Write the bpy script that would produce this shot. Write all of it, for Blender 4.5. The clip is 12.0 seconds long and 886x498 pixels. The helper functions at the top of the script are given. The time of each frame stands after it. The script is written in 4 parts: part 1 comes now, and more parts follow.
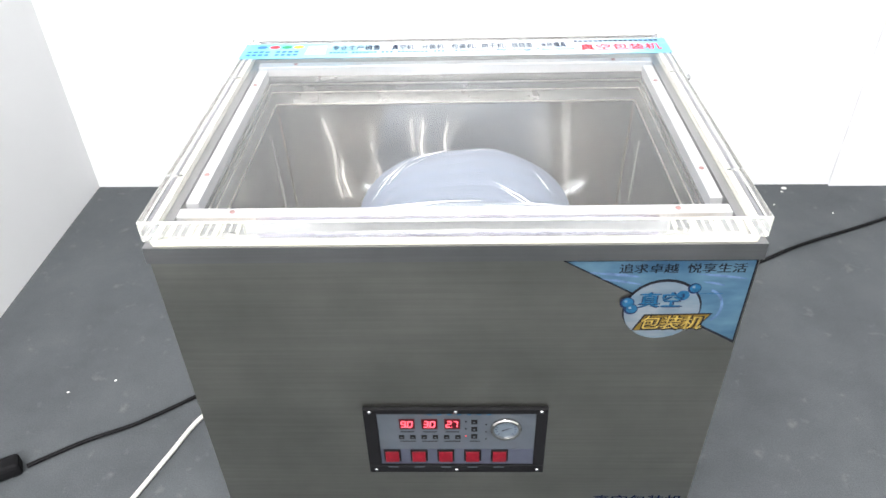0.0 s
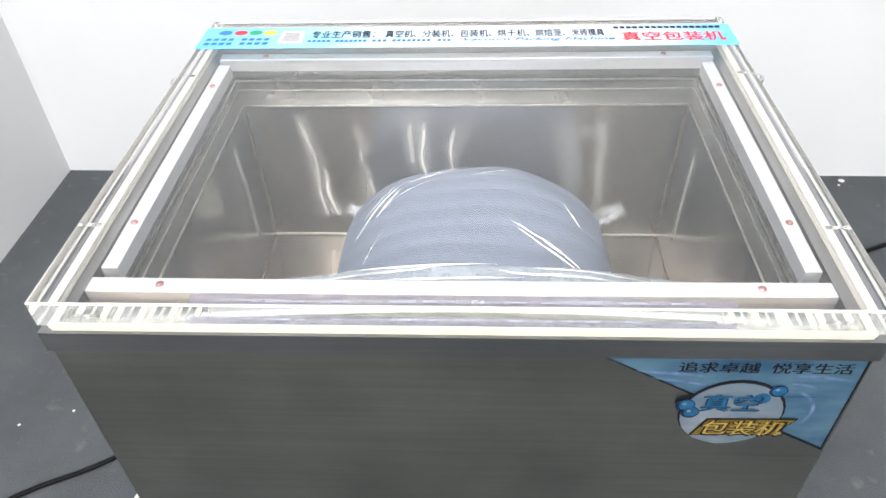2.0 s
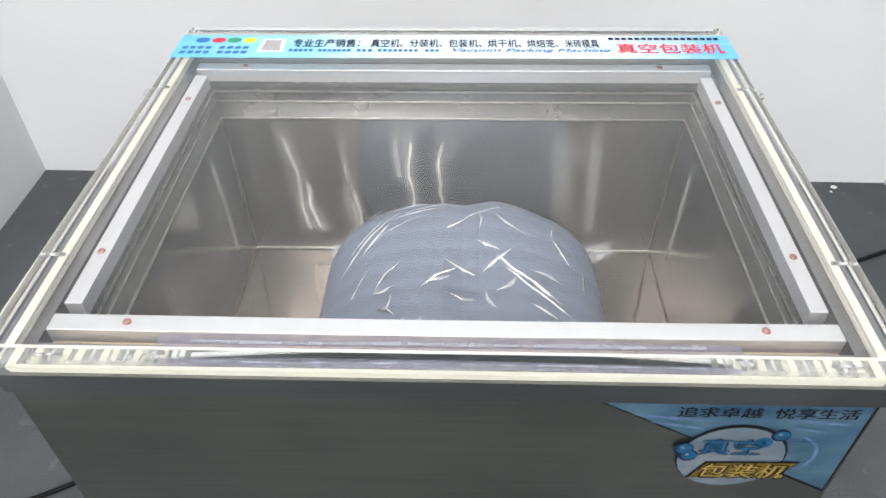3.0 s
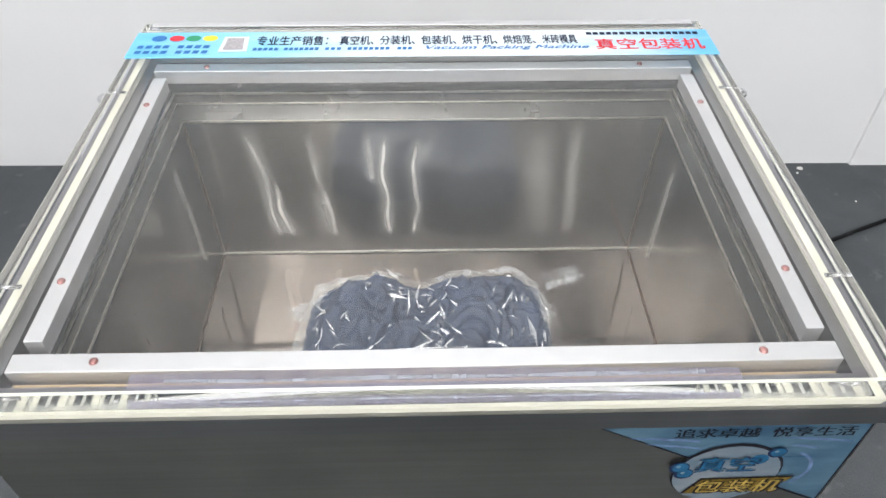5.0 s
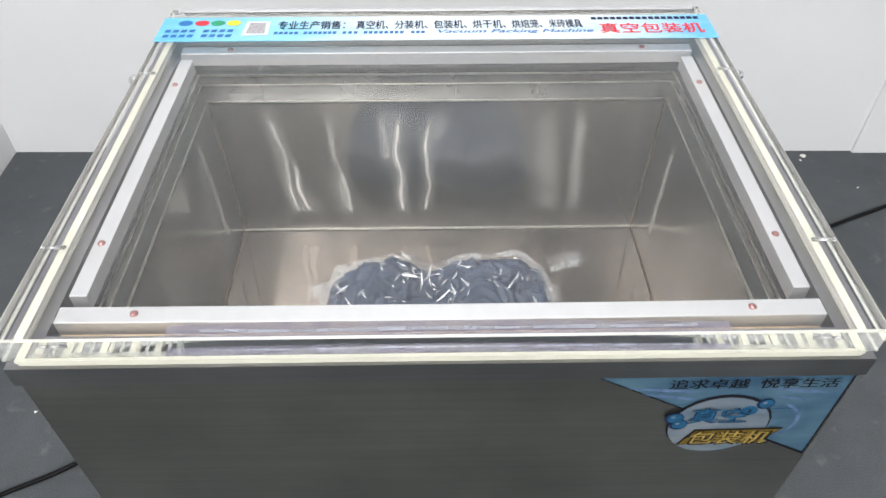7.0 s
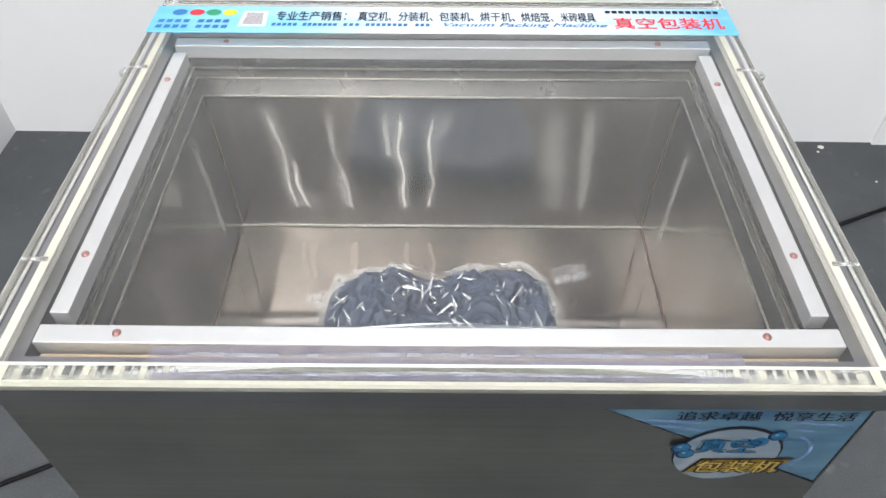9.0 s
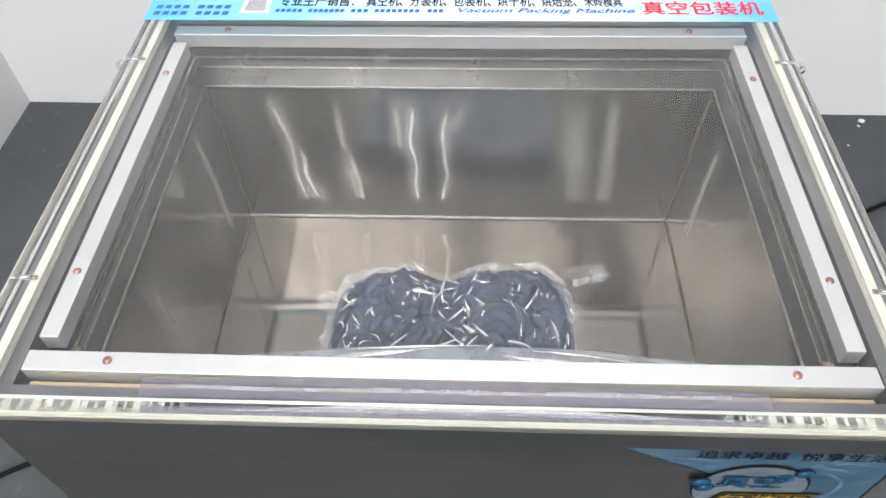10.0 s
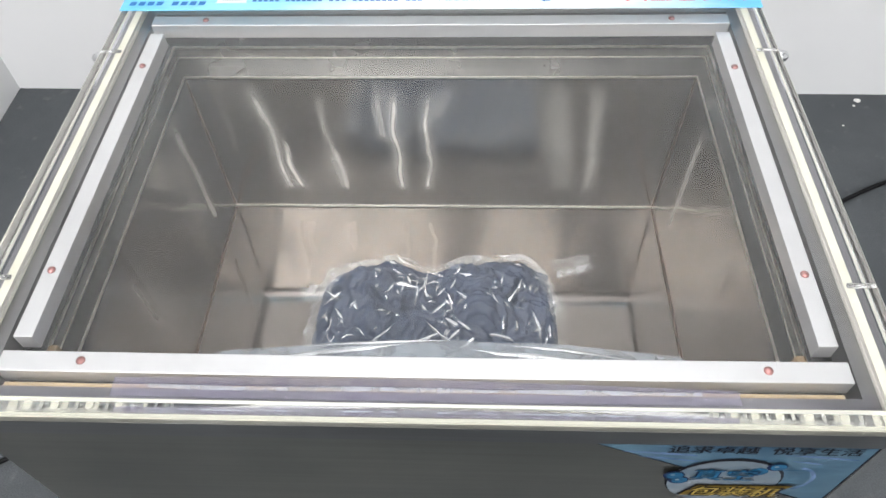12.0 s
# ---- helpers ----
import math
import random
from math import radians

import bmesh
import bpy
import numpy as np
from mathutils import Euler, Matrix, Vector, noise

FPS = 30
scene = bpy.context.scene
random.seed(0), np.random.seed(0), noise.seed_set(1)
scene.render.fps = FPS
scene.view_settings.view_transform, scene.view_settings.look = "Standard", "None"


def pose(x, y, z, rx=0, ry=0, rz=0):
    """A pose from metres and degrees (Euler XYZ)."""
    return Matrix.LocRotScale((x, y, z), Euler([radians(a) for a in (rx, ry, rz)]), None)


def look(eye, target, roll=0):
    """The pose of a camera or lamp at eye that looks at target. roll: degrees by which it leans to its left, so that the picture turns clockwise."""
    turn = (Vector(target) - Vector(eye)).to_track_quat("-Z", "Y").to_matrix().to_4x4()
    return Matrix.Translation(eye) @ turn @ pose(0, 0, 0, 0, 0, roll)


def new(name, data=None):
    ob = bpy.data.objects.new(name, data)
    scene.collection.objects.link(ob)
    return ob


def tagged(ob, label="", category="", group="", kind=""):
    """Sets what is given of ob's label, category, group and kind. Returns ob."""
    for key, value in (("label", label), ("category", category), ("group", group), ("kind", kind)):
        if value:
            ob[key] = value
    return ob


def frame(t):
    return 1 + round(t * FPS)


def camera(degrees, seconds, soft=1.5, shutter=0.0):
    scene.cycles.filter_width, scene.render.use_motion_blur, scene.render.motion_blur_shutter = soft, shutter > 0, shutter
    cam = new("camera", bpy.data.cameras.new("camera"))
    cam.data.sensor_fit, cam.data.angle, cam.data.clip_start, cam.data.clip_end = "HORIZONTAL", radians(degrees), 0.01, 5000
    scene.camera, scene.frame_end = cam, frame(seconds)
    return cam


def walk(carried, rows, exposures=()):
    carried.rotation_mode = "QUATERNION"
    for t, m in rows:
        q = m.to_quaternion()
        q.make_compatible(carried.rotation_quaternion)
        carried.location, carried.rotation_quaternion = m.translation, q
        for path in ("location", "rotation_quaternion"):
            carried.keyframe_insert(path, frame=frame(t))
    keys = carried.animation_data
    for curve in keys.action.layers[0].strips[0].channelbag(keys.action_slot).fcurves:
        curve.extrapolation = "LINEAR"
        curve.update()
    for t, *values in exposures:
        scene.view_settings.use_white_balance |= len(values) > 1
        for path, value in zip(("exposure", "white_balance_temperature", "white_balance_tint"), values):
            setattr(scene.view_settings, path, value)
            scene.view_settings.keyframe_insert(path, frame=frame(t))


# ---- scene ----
cam = camera(63.7, 12.0)
PATH = [
    (0, (0.013, -0.607, 1.014), (-0.045, 0.992, -0.185), -1.7),
    (0.5, (0.016, -0.599, 1.009), (-0.034, 1.001, -0.191), -1.2),
    (1, (0.033, -0.538, 0.999), (-0.107, 1.05, -0.21), -1.0),
    (1.5, (0.044, -0.482, 0.989), (-0.102, 1.072, -0.261), -1.1),
    (2, (0.02, -0.374, 0.98), (-0.077, 1.133, -0.331), -2.1),
    (2.5, (0.006, -0.321, 0.978), (-0.044, 1.143, -0.383), -1.9),
    (3, (0.018, -0.324, 0.985), (-0.042, 1.164, -0.35), -0.9),
    (3.2, (0.019, -0.325, 0.985), (-0.063, 1.16, -0.352), -1.1),
    (4.8, (-0.006, -0.27, 0.989), (-0.007, 1.16, -0.409), -1.3),
    (5, (-0.001, -0.278, 0.994), (0.045, 1.159, -0.396), 0.5),
    (5.5, (0.003, -0.309, 1.0), (0.033, 1.119, -0.4), 0.4),
    (6, (0.0, -0.328, 1.005), (0.044, 1.11, -0.384), 1.0),
    (6.5, (-0.009, -0.33, 1.005), (0.017, 1.1, -0.393), 0.2),
    (7, (-0.005, -0.327, 1.005), (0.017, 1.103, -0.393), 0.0),
    (9, (0.003, -0.279, 1.01), (0.001, 1.094, -0.444), 0.3),
    (9.5, (0.008, -0.244, 1.013), (-0.037, 1.095, -0.472), -0.5),
    (10, (0.016, -0.215, 1.018), (-0.055, 1.058, -0.524), -1.6),
    (10.5, (0.024, -0.203, 1.021), (-0.073, 1.034, -0.547), -2.3),
    (11, (0.035, -0.195, 1.027), (-0.049, 1.013, -0.564), -2.4),
    (11.5, (0.039, -0.192, 1.026), (-0.046, 1.015, -0.567), -2.7),
    (12, (0.039, -0.202, 1.025), (-0.041, 1.021, -0.555), -2.5),
]
# one row a time: seconds, eye, target, roll
walk(cam, [(t, look(eye, target, roll)) for t, eye, target, roll in PATH],
     exposures=[(0.0, 0.05), (1.0, 0.0), (1.5, -0.05), (2.0, -0.26), (2.5, -0.45), (3.0, -0.62), (5.0, -0.66), (7.0, -0.66), (9.0, -0.62), (10.5, -0.62), (12.0, -0.62)])

# ---- light ----
# light is led a long way inside the thick lid
scene.cycles.blur_glossy, scene.cycles.sample_clamp_indirect = 0.3, 4.0
scene.cycles.max_bounces, scene.cycles.glossy_bounces, scene.cycles.transmission_bounces = 28, 28, 28
# indoor room: six twin-tube ceiling lamps behind and above the viewer, one over the machine
world = bpy.data.worlds.new("world")
scene.world = world
world.use_nodes = True
world.node_tree.nodes["Background"].inputs[0].default_value = (0.9, 0.95, 1.0, 1)
world.node_tree.nodes["Background"].inputs[1].default_value = 0.05
CEIL = 2.7


def ceiling_lamp(x, y, sx, sy, watts, colour=(1.0, 0.985, 0.985)):
    data = bpy.data.lights.new("ceiling_tube", "AREA")
    data.shape, data.size, data.size_y, data.energy, data.color = "RECTANGLE", sx, sy, watts, colour
    ob = new("ceiling_tube", data)
    ob.location = (x, y, CEIL - 0.03)
    return ob


for lx, ly, length, watts in ((-0.80, -3.3, 1.2, 54), (-0.30, -3.3, 1.2, 50), (0.76, -3.3, 1.2, 26), (-0.80, -0.95, 1.2, 13), (-0.37, -0.95, 1.2, 12), (0.32, -0.95, 1.2, 7)):
    for gap in (-0.09, 0.09):
        ceiling_lamp(lx + gap, ly, 0.10, length, watts)
ceiling_lamp(0.2, 0.45, 1.6, 0.3, 11)

# ---- materials ----


def material(name):
    m = bpy.data.materials.new(name)
    m.use_nodes = True
    nt = m.node_tree
    return m, nt, nt.nodes["Principled BSDF"]


def link(nt, a, b):
    nt.links.new(a, b)


def noise_tex(nt, scale, detail=4.0, stretch=(1, 1, 1), rough=0.55, kind="Object"):
    co = nt.nodes.new("ShaderNodeTexCoord")
    mp = nt.nodes.new("ShaderNodeMapping")
    mp.inputs["Scale"].default_value = stretch
    n = nt.nodes.new("ShaderNodeTexNoise")
    n.inputs["Scale"].default_value, n.inputs["Detail"].default_value, n.inputs["Roughness"].default_value = scale, detail, rough
    link(nt, co.outputs[kind], mp.inputs[0])
    link(nt, mp.outputs[0], n.inputs[0])
    return n.outputs[0]


def ramp(nt, value, stops):
    r = nt.nodes.new("ShaderNodeValToRGB")
    els = r.color_ramp.elements
    els[0].position, els[0].color = stops[0][0], (*stops[0][1], 1)
    els[1].position, els[1].color = stops[-1][0], (*stops[-1][1], 1)
    for p, c in stops[1:-1]:
        els.new(p).color = (*c, 1)
    link(nt, value, r.inputs[0])
    return r.outputs[0]


def mix(nt, fac, a, b, mode="MIX"):
    n = nt.nodes.new("ShaderNodeMix")
    n.data_type, n.blend_type = "RGBA", mode
    for slot, v in ((0, fac), (6, a), (7, b)):
        if isinstance(v, (int, float)):
            n.inputs[slot].default_value = v
        elif isinstance(v, tuple):
            n.inputs[slot].default_value = (*v, 1)
        else:
            link(nt, v, n.inputs[slot])
    return n.outputs[2]


def span(nt, value, lo, hi, flo=0.3, fhi=0.7):
    n = nt.nodes.new("ShaderNodeMapRange")
    n.inputs[1].default_value, n.inputs[2].default_value, n.inputs[3].default_value, n.inputs[4].default_value = flo, fhi, lo, hi
    link(nt, value, n.inputs[0])
    return n.outputs[0]


def bump(nt, bsdf, height, strength, distance):
    b = nt.nodes.new("ShaderNodeBump")
    b.inputs["Strength"].default_value, b.inputs["Distance"].default_value = strength, distance
    link(nt, height, b.inputs["Height"])
    link(nt, b.outputs[0], bsdf.inputs["Normal"])
    return b


def plain(name, colour, rough=0.5, metal=0.0, coat=0.0, var=0.08, scale=30.0, rel=0.0, spec=0.5):
    m, nt, b = material(name)
    n = noise_tex(nt, scale)
    lo, hi = tuple(c * (1 - var) for c in colour), tuple(min(1, c * (1 + var)) for c in colour)
    link(nt, ramp(nt, n, [(0.3, lo), (0.7, hi)]), b.inputs["Base Color"])
    b.inputs["Roughness"].default_value, b.inputs["Metallic"].default_value, b.inputs["Coat Weight"].default_value = rough, metal, coat
    b.inputs["Specular IOR Level"].default_value = spec
    if rel:
        bump(nt, b, n, 0.4, rel)
    return m


def steel(name, colour, rlo, rhi, stretch, wave=0.0, wscale=12.0, grain=0.12):
    """Brushed stainless sheet: fine lines along one axis, cloudy smears, slight buckling."""
    m, nt, b = material(name)
    lines = noise_tex(nt, 240, 3, stretch)
    smear = noise_tex(nt, 9, 4)
    base = ramp(nt, smear, [(0.3, tuple(c * 0.86 for c in colour)), (0.7, tuple(c * 1.08 for c in colour))])
    fine = ramp(nt, lines, [(0.3, (0.9, 0.9, 0.9)), (0.7, (1, 1, 1))])
    link(nt, mix(nt, 1.0, base, fine, "MULTIPLY"), b.inputs["Base Color"])
    b.inputs["Metallic"].default_value = 1.0
    link(nt, span(nt, smear, rlo, rhi), b.inputs["Roughness"])
    first = bump(nt, b, lines, grain, 0.0004) if grain else None
    if wave:
        big = nt.nodes.new("ShaderNodeBump")
        big.inputs["Strength"].default_value, big.inputs["Distance"].default_value = 1.0, wave
        link(nt, noise_tex(nt, wscale, 1.0, (1, 1, 0.35)), big.inputs["Height"])
        link(nt, big.outputs[0], first.inputs["Normal"] if first else b.inputs["Normal"])
    return m


STEEL_FRONT = steel("brushed_steel_front", (0.345, 0.342, 0.308), 0.295, 0.36, (0.02, 1, 1), grain=0.0)
STEEL_TOP = steel("steel_top", (0.33, 0.33, 0.33), 0.295, 0.34, (0.03, 1, 1), grain=0.0)
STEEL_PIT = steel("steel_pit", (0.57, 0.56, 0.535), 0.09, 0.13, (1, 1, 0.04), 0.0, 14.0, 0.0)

# collar's dimmer reflections put into the colour: a darker copy of the wall steel
STEEL_COLLAR_DIM = steel("steel_collar_dim", (0.27, 0.265, 0.255), 0.22, 0.28, (0.04, 1, 1), 0.0, 14.0, 0.0)
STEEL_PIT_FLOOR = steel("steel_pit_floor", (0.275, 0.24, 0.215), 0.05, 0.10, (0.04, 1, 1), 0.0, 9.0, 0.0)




def glare_streak_steel(name, colour, marks, axis, rlo=0.15, rhi=0.19):
    """The chamber sheet with reflections painted on as pale upright streaks: (place along the wall, lean, width, top,
    foot, force).
    """
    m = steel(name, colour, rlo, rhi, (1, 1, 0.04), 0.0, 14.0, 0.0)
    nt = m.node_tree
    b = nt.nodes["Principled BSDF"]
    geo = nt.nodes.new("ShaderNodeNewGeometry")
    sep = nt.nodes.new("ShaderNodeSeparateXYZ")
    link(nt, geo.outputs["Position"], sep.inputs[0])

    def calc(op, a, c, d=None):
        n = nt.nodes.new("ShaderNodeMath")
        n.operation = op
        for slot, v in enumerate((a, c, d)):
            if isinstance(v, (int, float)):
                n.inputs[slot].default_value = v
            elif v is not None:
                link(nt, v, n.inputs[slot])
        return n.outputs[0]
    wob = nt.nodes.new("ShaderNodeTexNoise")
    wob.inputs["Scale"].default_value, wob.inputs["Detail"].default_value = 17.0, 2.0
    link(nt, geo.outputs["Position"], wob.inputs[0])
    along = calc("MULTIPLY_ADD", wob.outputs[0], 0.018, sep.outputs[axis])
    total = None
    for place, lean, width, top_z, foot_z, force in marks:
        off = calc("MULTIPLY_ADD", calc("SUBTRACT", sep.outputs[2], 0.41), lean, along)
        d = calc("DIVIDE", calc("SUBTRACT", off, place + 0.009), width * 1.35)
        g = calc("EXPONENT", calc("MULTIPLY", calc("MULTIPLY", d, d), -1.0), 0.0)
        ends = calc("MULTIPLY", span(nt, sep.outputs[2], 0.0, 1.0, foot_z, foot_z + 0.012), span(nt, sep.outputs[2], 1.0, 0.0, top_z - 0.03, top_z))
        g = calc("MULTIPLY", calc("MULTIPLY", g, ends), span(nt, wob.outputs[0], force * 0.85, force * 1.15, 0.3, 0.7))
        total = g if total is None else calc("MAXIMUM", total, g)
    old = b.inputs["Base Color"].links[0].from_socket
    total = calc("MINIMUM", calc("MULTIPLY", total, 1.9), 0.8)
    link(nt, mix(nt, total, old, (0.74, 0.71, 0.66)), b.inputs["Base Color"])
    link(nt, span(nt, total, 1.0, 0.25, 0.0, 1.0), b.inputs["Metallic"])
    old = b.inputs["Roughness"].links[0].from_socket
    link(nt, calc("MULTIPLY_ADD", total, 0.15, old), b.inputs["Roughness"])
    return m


# back, left and right sheets carry painted reflection streaks
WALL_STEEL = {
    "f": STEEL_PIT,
    "b": glare_streak_steel("steel_pit_back", (0.57, 0.56, 0.535), [(-0.199, 0.10, 0.0075, 0.508, 0.336, 0.20), (-0.199, 0.11, 0.0028, 0.505, 0.336, 0.34), (-0.187, 0.14, 0.0032, 0.44, 0.336, 0.36), (-0.186, 0.10, 0.0110, 0.385, 0.336, 0.24), (-0.130, 0.07, 0.0040, 0.50, 0.336, 0.17), (-0.135, 0.16, 0.0080, 0.42, 0.336, 0.22), (-0.128, 0.12, 0.0030, 0.43, 0.336, 0.34), (-0.062, 0.09, 0.0055, 0.515, 0.42, 0.20), (-0.051, 0.02, 0.0065, 0.51, 0.336, 0.20), (-0.050, 0.01, 0.0026, 0.505, 0.336, 0.36), (-0.014, -0.03, 0.0060, 0.50, 0.338, 0.16), (-0.015, -0.02, 0.0024, 0.50, 0.338, 0.34), (-0.008, -0.14, 0.0050, 0.51, 0.45, 0.16), (0.142, 0.11, 0.0110, 0.505, 0.338, 0.13), (0.181, 0.05, 0.0065, 0.505, 0.338, 0.17), (0.183, 0.05, 0.0026, 0.49, 0.338, 0.14)], 0),
    "l": glare_streak_steel("steel_pit_left", (0.57, 0.56, 0.535), [(0.356, 0.02, 0.006, 0.515, 0.345, 0.30), (0.325, -0.25, 0.010, 0.50, 0.352, 0.16), (0.172, -0.02, 0.008, 0.50, 0.355, 0.20), (0.19, -0.05, 0.020, 0.48, 0.355, 0.10)], 1),
    "r": glare_streak_steel("steel_pit_right", (0.57, 0.56, 0.535), [(0.350, -0.06, 0.006, 0.505, 0.345, 0.26), (0.200, -0.18, 0.008, 0.50, 0.345, 0.16), (0.23, -0.18, 0.020, 0.49, 0.35, 0.09)], 1),
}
WELD = plain("weld", (0.75, 0.72, 0.66), 0.3, 1.0, var=0.2, scale=200, rel=0.001)
RUST = plain("heat_tint", (0.30, 0.22, 0.18), 0.4, 0.9, var=0.5, scale=90)
ALU = plain("aluminium_bar", (0.72, 0.72, 0.73), 0.42, 0.85, var=0.03, scale=60)
COPPER = plain("screw_copper", (0.36, 0.17, 0.16), 0.3, 0.85, var=0.15)
CHROME = plain("chrome", (0.75, 0.75, 0.76), 0.14, 1.0, var=0.03)
GASKET = plain("gasket_silicone", (0.60, 0.595, 0.50), 0.5, var=0.04, scale=40)
BRASS = plain("heating_strip", (0.45, 0.35, 0.20), 0.45, 0.4, var=0.1)
BLACK = plain("black_plastic", (0.008, 0.008, 0.009), 0.6, var=0.15, spec=0.1)
PANEL_GREY = plain("panel_grey", (0.062, 0.072, 0.085), 0.5, var=0.1, spec=0.2)
PANEL_GREY_LOW = plain("panel_grey_low", (0.05, 0.056, 0.078), 0.5, var=0.1, spec=0.2)
RED_DARK = plain("switch_red", (0.13, 0.004, 0.010), 0.35, var=0.2, scale=150, spec=0.3)
DISPLAY = plain("display_window", (0.05, 0.003, 0.005), 0.3, var=0.1, spec=0.2)
DIAL = plain("dial_white", (0.10, 0.125, 0.15), 0.4, var=0.15, scale=120, spec=0.3)
INK = plain("ink_black", (0.008, 0.008, 0.012), 0.6, var=0.1, spec=0.15)
INK_NAVY = plain("ink_navy", (0.008, 0.016, 0.05), 0.6, var=0.1, spec=0.15)
INK_BLUE = plain("ink_blue", (0.02, 0.16, 0.45), 0.6, var=0.1)
INK_TEAL = plain("ink_teal", (0.012, 0.075, 0.15), 0.6, var=0.35, scale=160, spec=0.15)
INK_LILAC = plain("ink_lilac", (0.085, 0.13, 0.22), 0.6, var=0.3, scale=90, spec=0.15)
GOLD_LIGHT = plain("print_gold_light", (0.30, 0.215, 0.05), 0.5, var=0.4, scale=150, spec=0.2)
INK_RED = plain("ink_red", (0.75, 0.03, 0.05), 0.6, var=0.1)
INK_GREEN = plain("ink_green", (0.02, 0.3, 0.14), 0.6, var=0.1)
INK_YELLOW = plain("ink_yellow", (0.85, 0.75, 0.05), 0.6, var=0.1)
GOLD = plain("print_gold", (0.13, 0.085, 0.012), 0.5, var=0.4, scale=120, spec=0.2)
PRINT_WHITE = plain("print_white", (0.75, 0.82, 0.86), 0.5, var=0.06)
WHITE_CABLE = plain("white_cable", (0.72, 0.71, 0.66), 0.5, var=0.05)
PAPER = plain("paper_scrap", (0.75, 0.75, 0.72), 0.8, var=0.05)


def glow(name, colour, strength):
    m, nt, b = material(name)
    b.inputs["Base Color"].default_value = (*colour, 1)
    b.inputs["Emission Color"].default_value = (*colour, 1)
    b.inputs["Emission Strength"].default_value = strength
    return m


LED = glow("red_led", (1.0, 0.10, 0.14), 1.3)


def wall_paint():
    m, nt, b = material("white_wall")
    n, f = noise_tex(nt, 1.6, 5), noise_tex(nt, 70, 3)
    link(nt, ramp(nt, n, [(0.3, (0.74, 0.75, 0.755)), (0.7, (0.80, 0.805, 0.81))]), b.inputs["Base Color"])
    b.inputs["Roughness"].default_value = 0.75
    bump(nt, b, f, 0.15, 0.001)
    return m


def floor_stuff():
    m, nt, b = material("grey_carpet")
    n, f, g = noise_tex(nt, 5, 6, rough=0.65), noise_tex(nt, 420, 2), noise_tex(nt, 28, 4)
    base = ramp(nt, n, [(0.3, (0.064, 0.072, 0.079)), (0.72, (0.099, 0.109, 0.117))])
    fine = ramp(nt, f, [(0.3, (0.72, 0.72, 0.72)), (0.7, (1, 1, 1))])
    spots = ramp(nt, g, [(0.62, (0.0, 0.0, 0.0)), (0.78, (0.05, 0.05, 0.05))])
    c = mix(nt, 1.0, mix(nt, 1.0, base, fine, "MULTIPLY"), spots, "ADD")
    link(nt, c, b.inputs["Base Color"])
    b.inputs["Roughness"].default_value = 0.9
    bump(nt, b, f, 0.5, 0.002)
    return m


def acrylic():
    m, nt, b = material("clear_acrylic")
    b.inputs["Base Color"].default_value = (0.985, 0.99, 0.985, 1)
    b.inputs["Transmission Weight"].default_value, b.inputs["IOR"].default_value = 1.0, 1.49
    b.inputs["Roughness"].default_value = 0.0
    return m


def frosted():
    m, nt, b = material("sawn_acrylic_edge")
    n = noise_tex(nt, 120, 3)
    link(nt, ramp(nt, n, [(0.3, (0.74, 0.75, 0.66)), (0.7, (0.86, 0.86, 0.78))]), b.inputs["Base Color"])
    b.inputs["Transmission Weight"].default_value, b.inputs["IOR"].default_value, b.inputs["Roughness"].default_value = 0.5, 1.49, 0.3
    return m


def scuffed():
    """Underside of the lid where it rubs on the gasket."""
    m, nt, b = material("scuffed_acrylic")
    n = noise_tex(nt, 90, 4, (0.3, 1, 1))
    b.inputs["Base Color"].default_value = (0.80, 0.775, 0.88, 1)
    b.inputs["Transmission Weight"].default_value, b.inputs["IOR"].default_value = 1.0, 1.49
    link(nt, span(nt, n, 0.06, 0.16), b.inputs["Roughness"])
    return m


def sky_print(name, pale, deep, scale):
    m, nt, b = material(name)
    n = noise_tex(nt, scale, 4, (0.5, 1, 1.4))
    link(nt, ramp(nt, n, [(0.32, deep), (0.52, tuple((p + d) / 2 for p, d in zip(pale, deep))), (0.7, pale)]), b.inputs["Base Color"])
    b.inputs["Roughness"].default_value, b.inputs["Coat Weight"].default_value = 0.35, 0.3
    return m


def banner_print():
    """Pale blue at both ends, white in the middle."""
    m, nt, b = material("banner_print")
    co = nt.nodes.new("ShaderNodeTexCoord")
    sep = nt.nodes.new("ShaderNodeSeparateXYZ")
    link(nt, co.outputs["Object"], sep.inputs[0])
    n = noise_tex(nt, 22, 4, (0.4, 1.6, 1))
    along = nt.nodes.new("ShaderNodeMath")
    along.operation = "MULTIPLY_ADD"
    link(nt, n, along.inputs[0])
    along.inputs[1].default_value = 0.22
    link(nt, sep.outputs[0], along.inputs[2])
    shift = span(nt, along.outputs[0], 0.0, 1.0, -0.23, 0.45)
    c = ramp(nt, shift, [(0.0, (0.14, 0.52, 0.84)), (0.22, (0.30, 0.68, 0.90)), (0.42, (0.74, 0.86, 0.94)), (0.75, (0.80, 0.89, 0.95)), (0.98, (0.14, 0.50, 0.84))])
    link(nt, c, b.inputs["Base Color"])
    b.inputs["Roughness"].default_value = 0.4
    return m


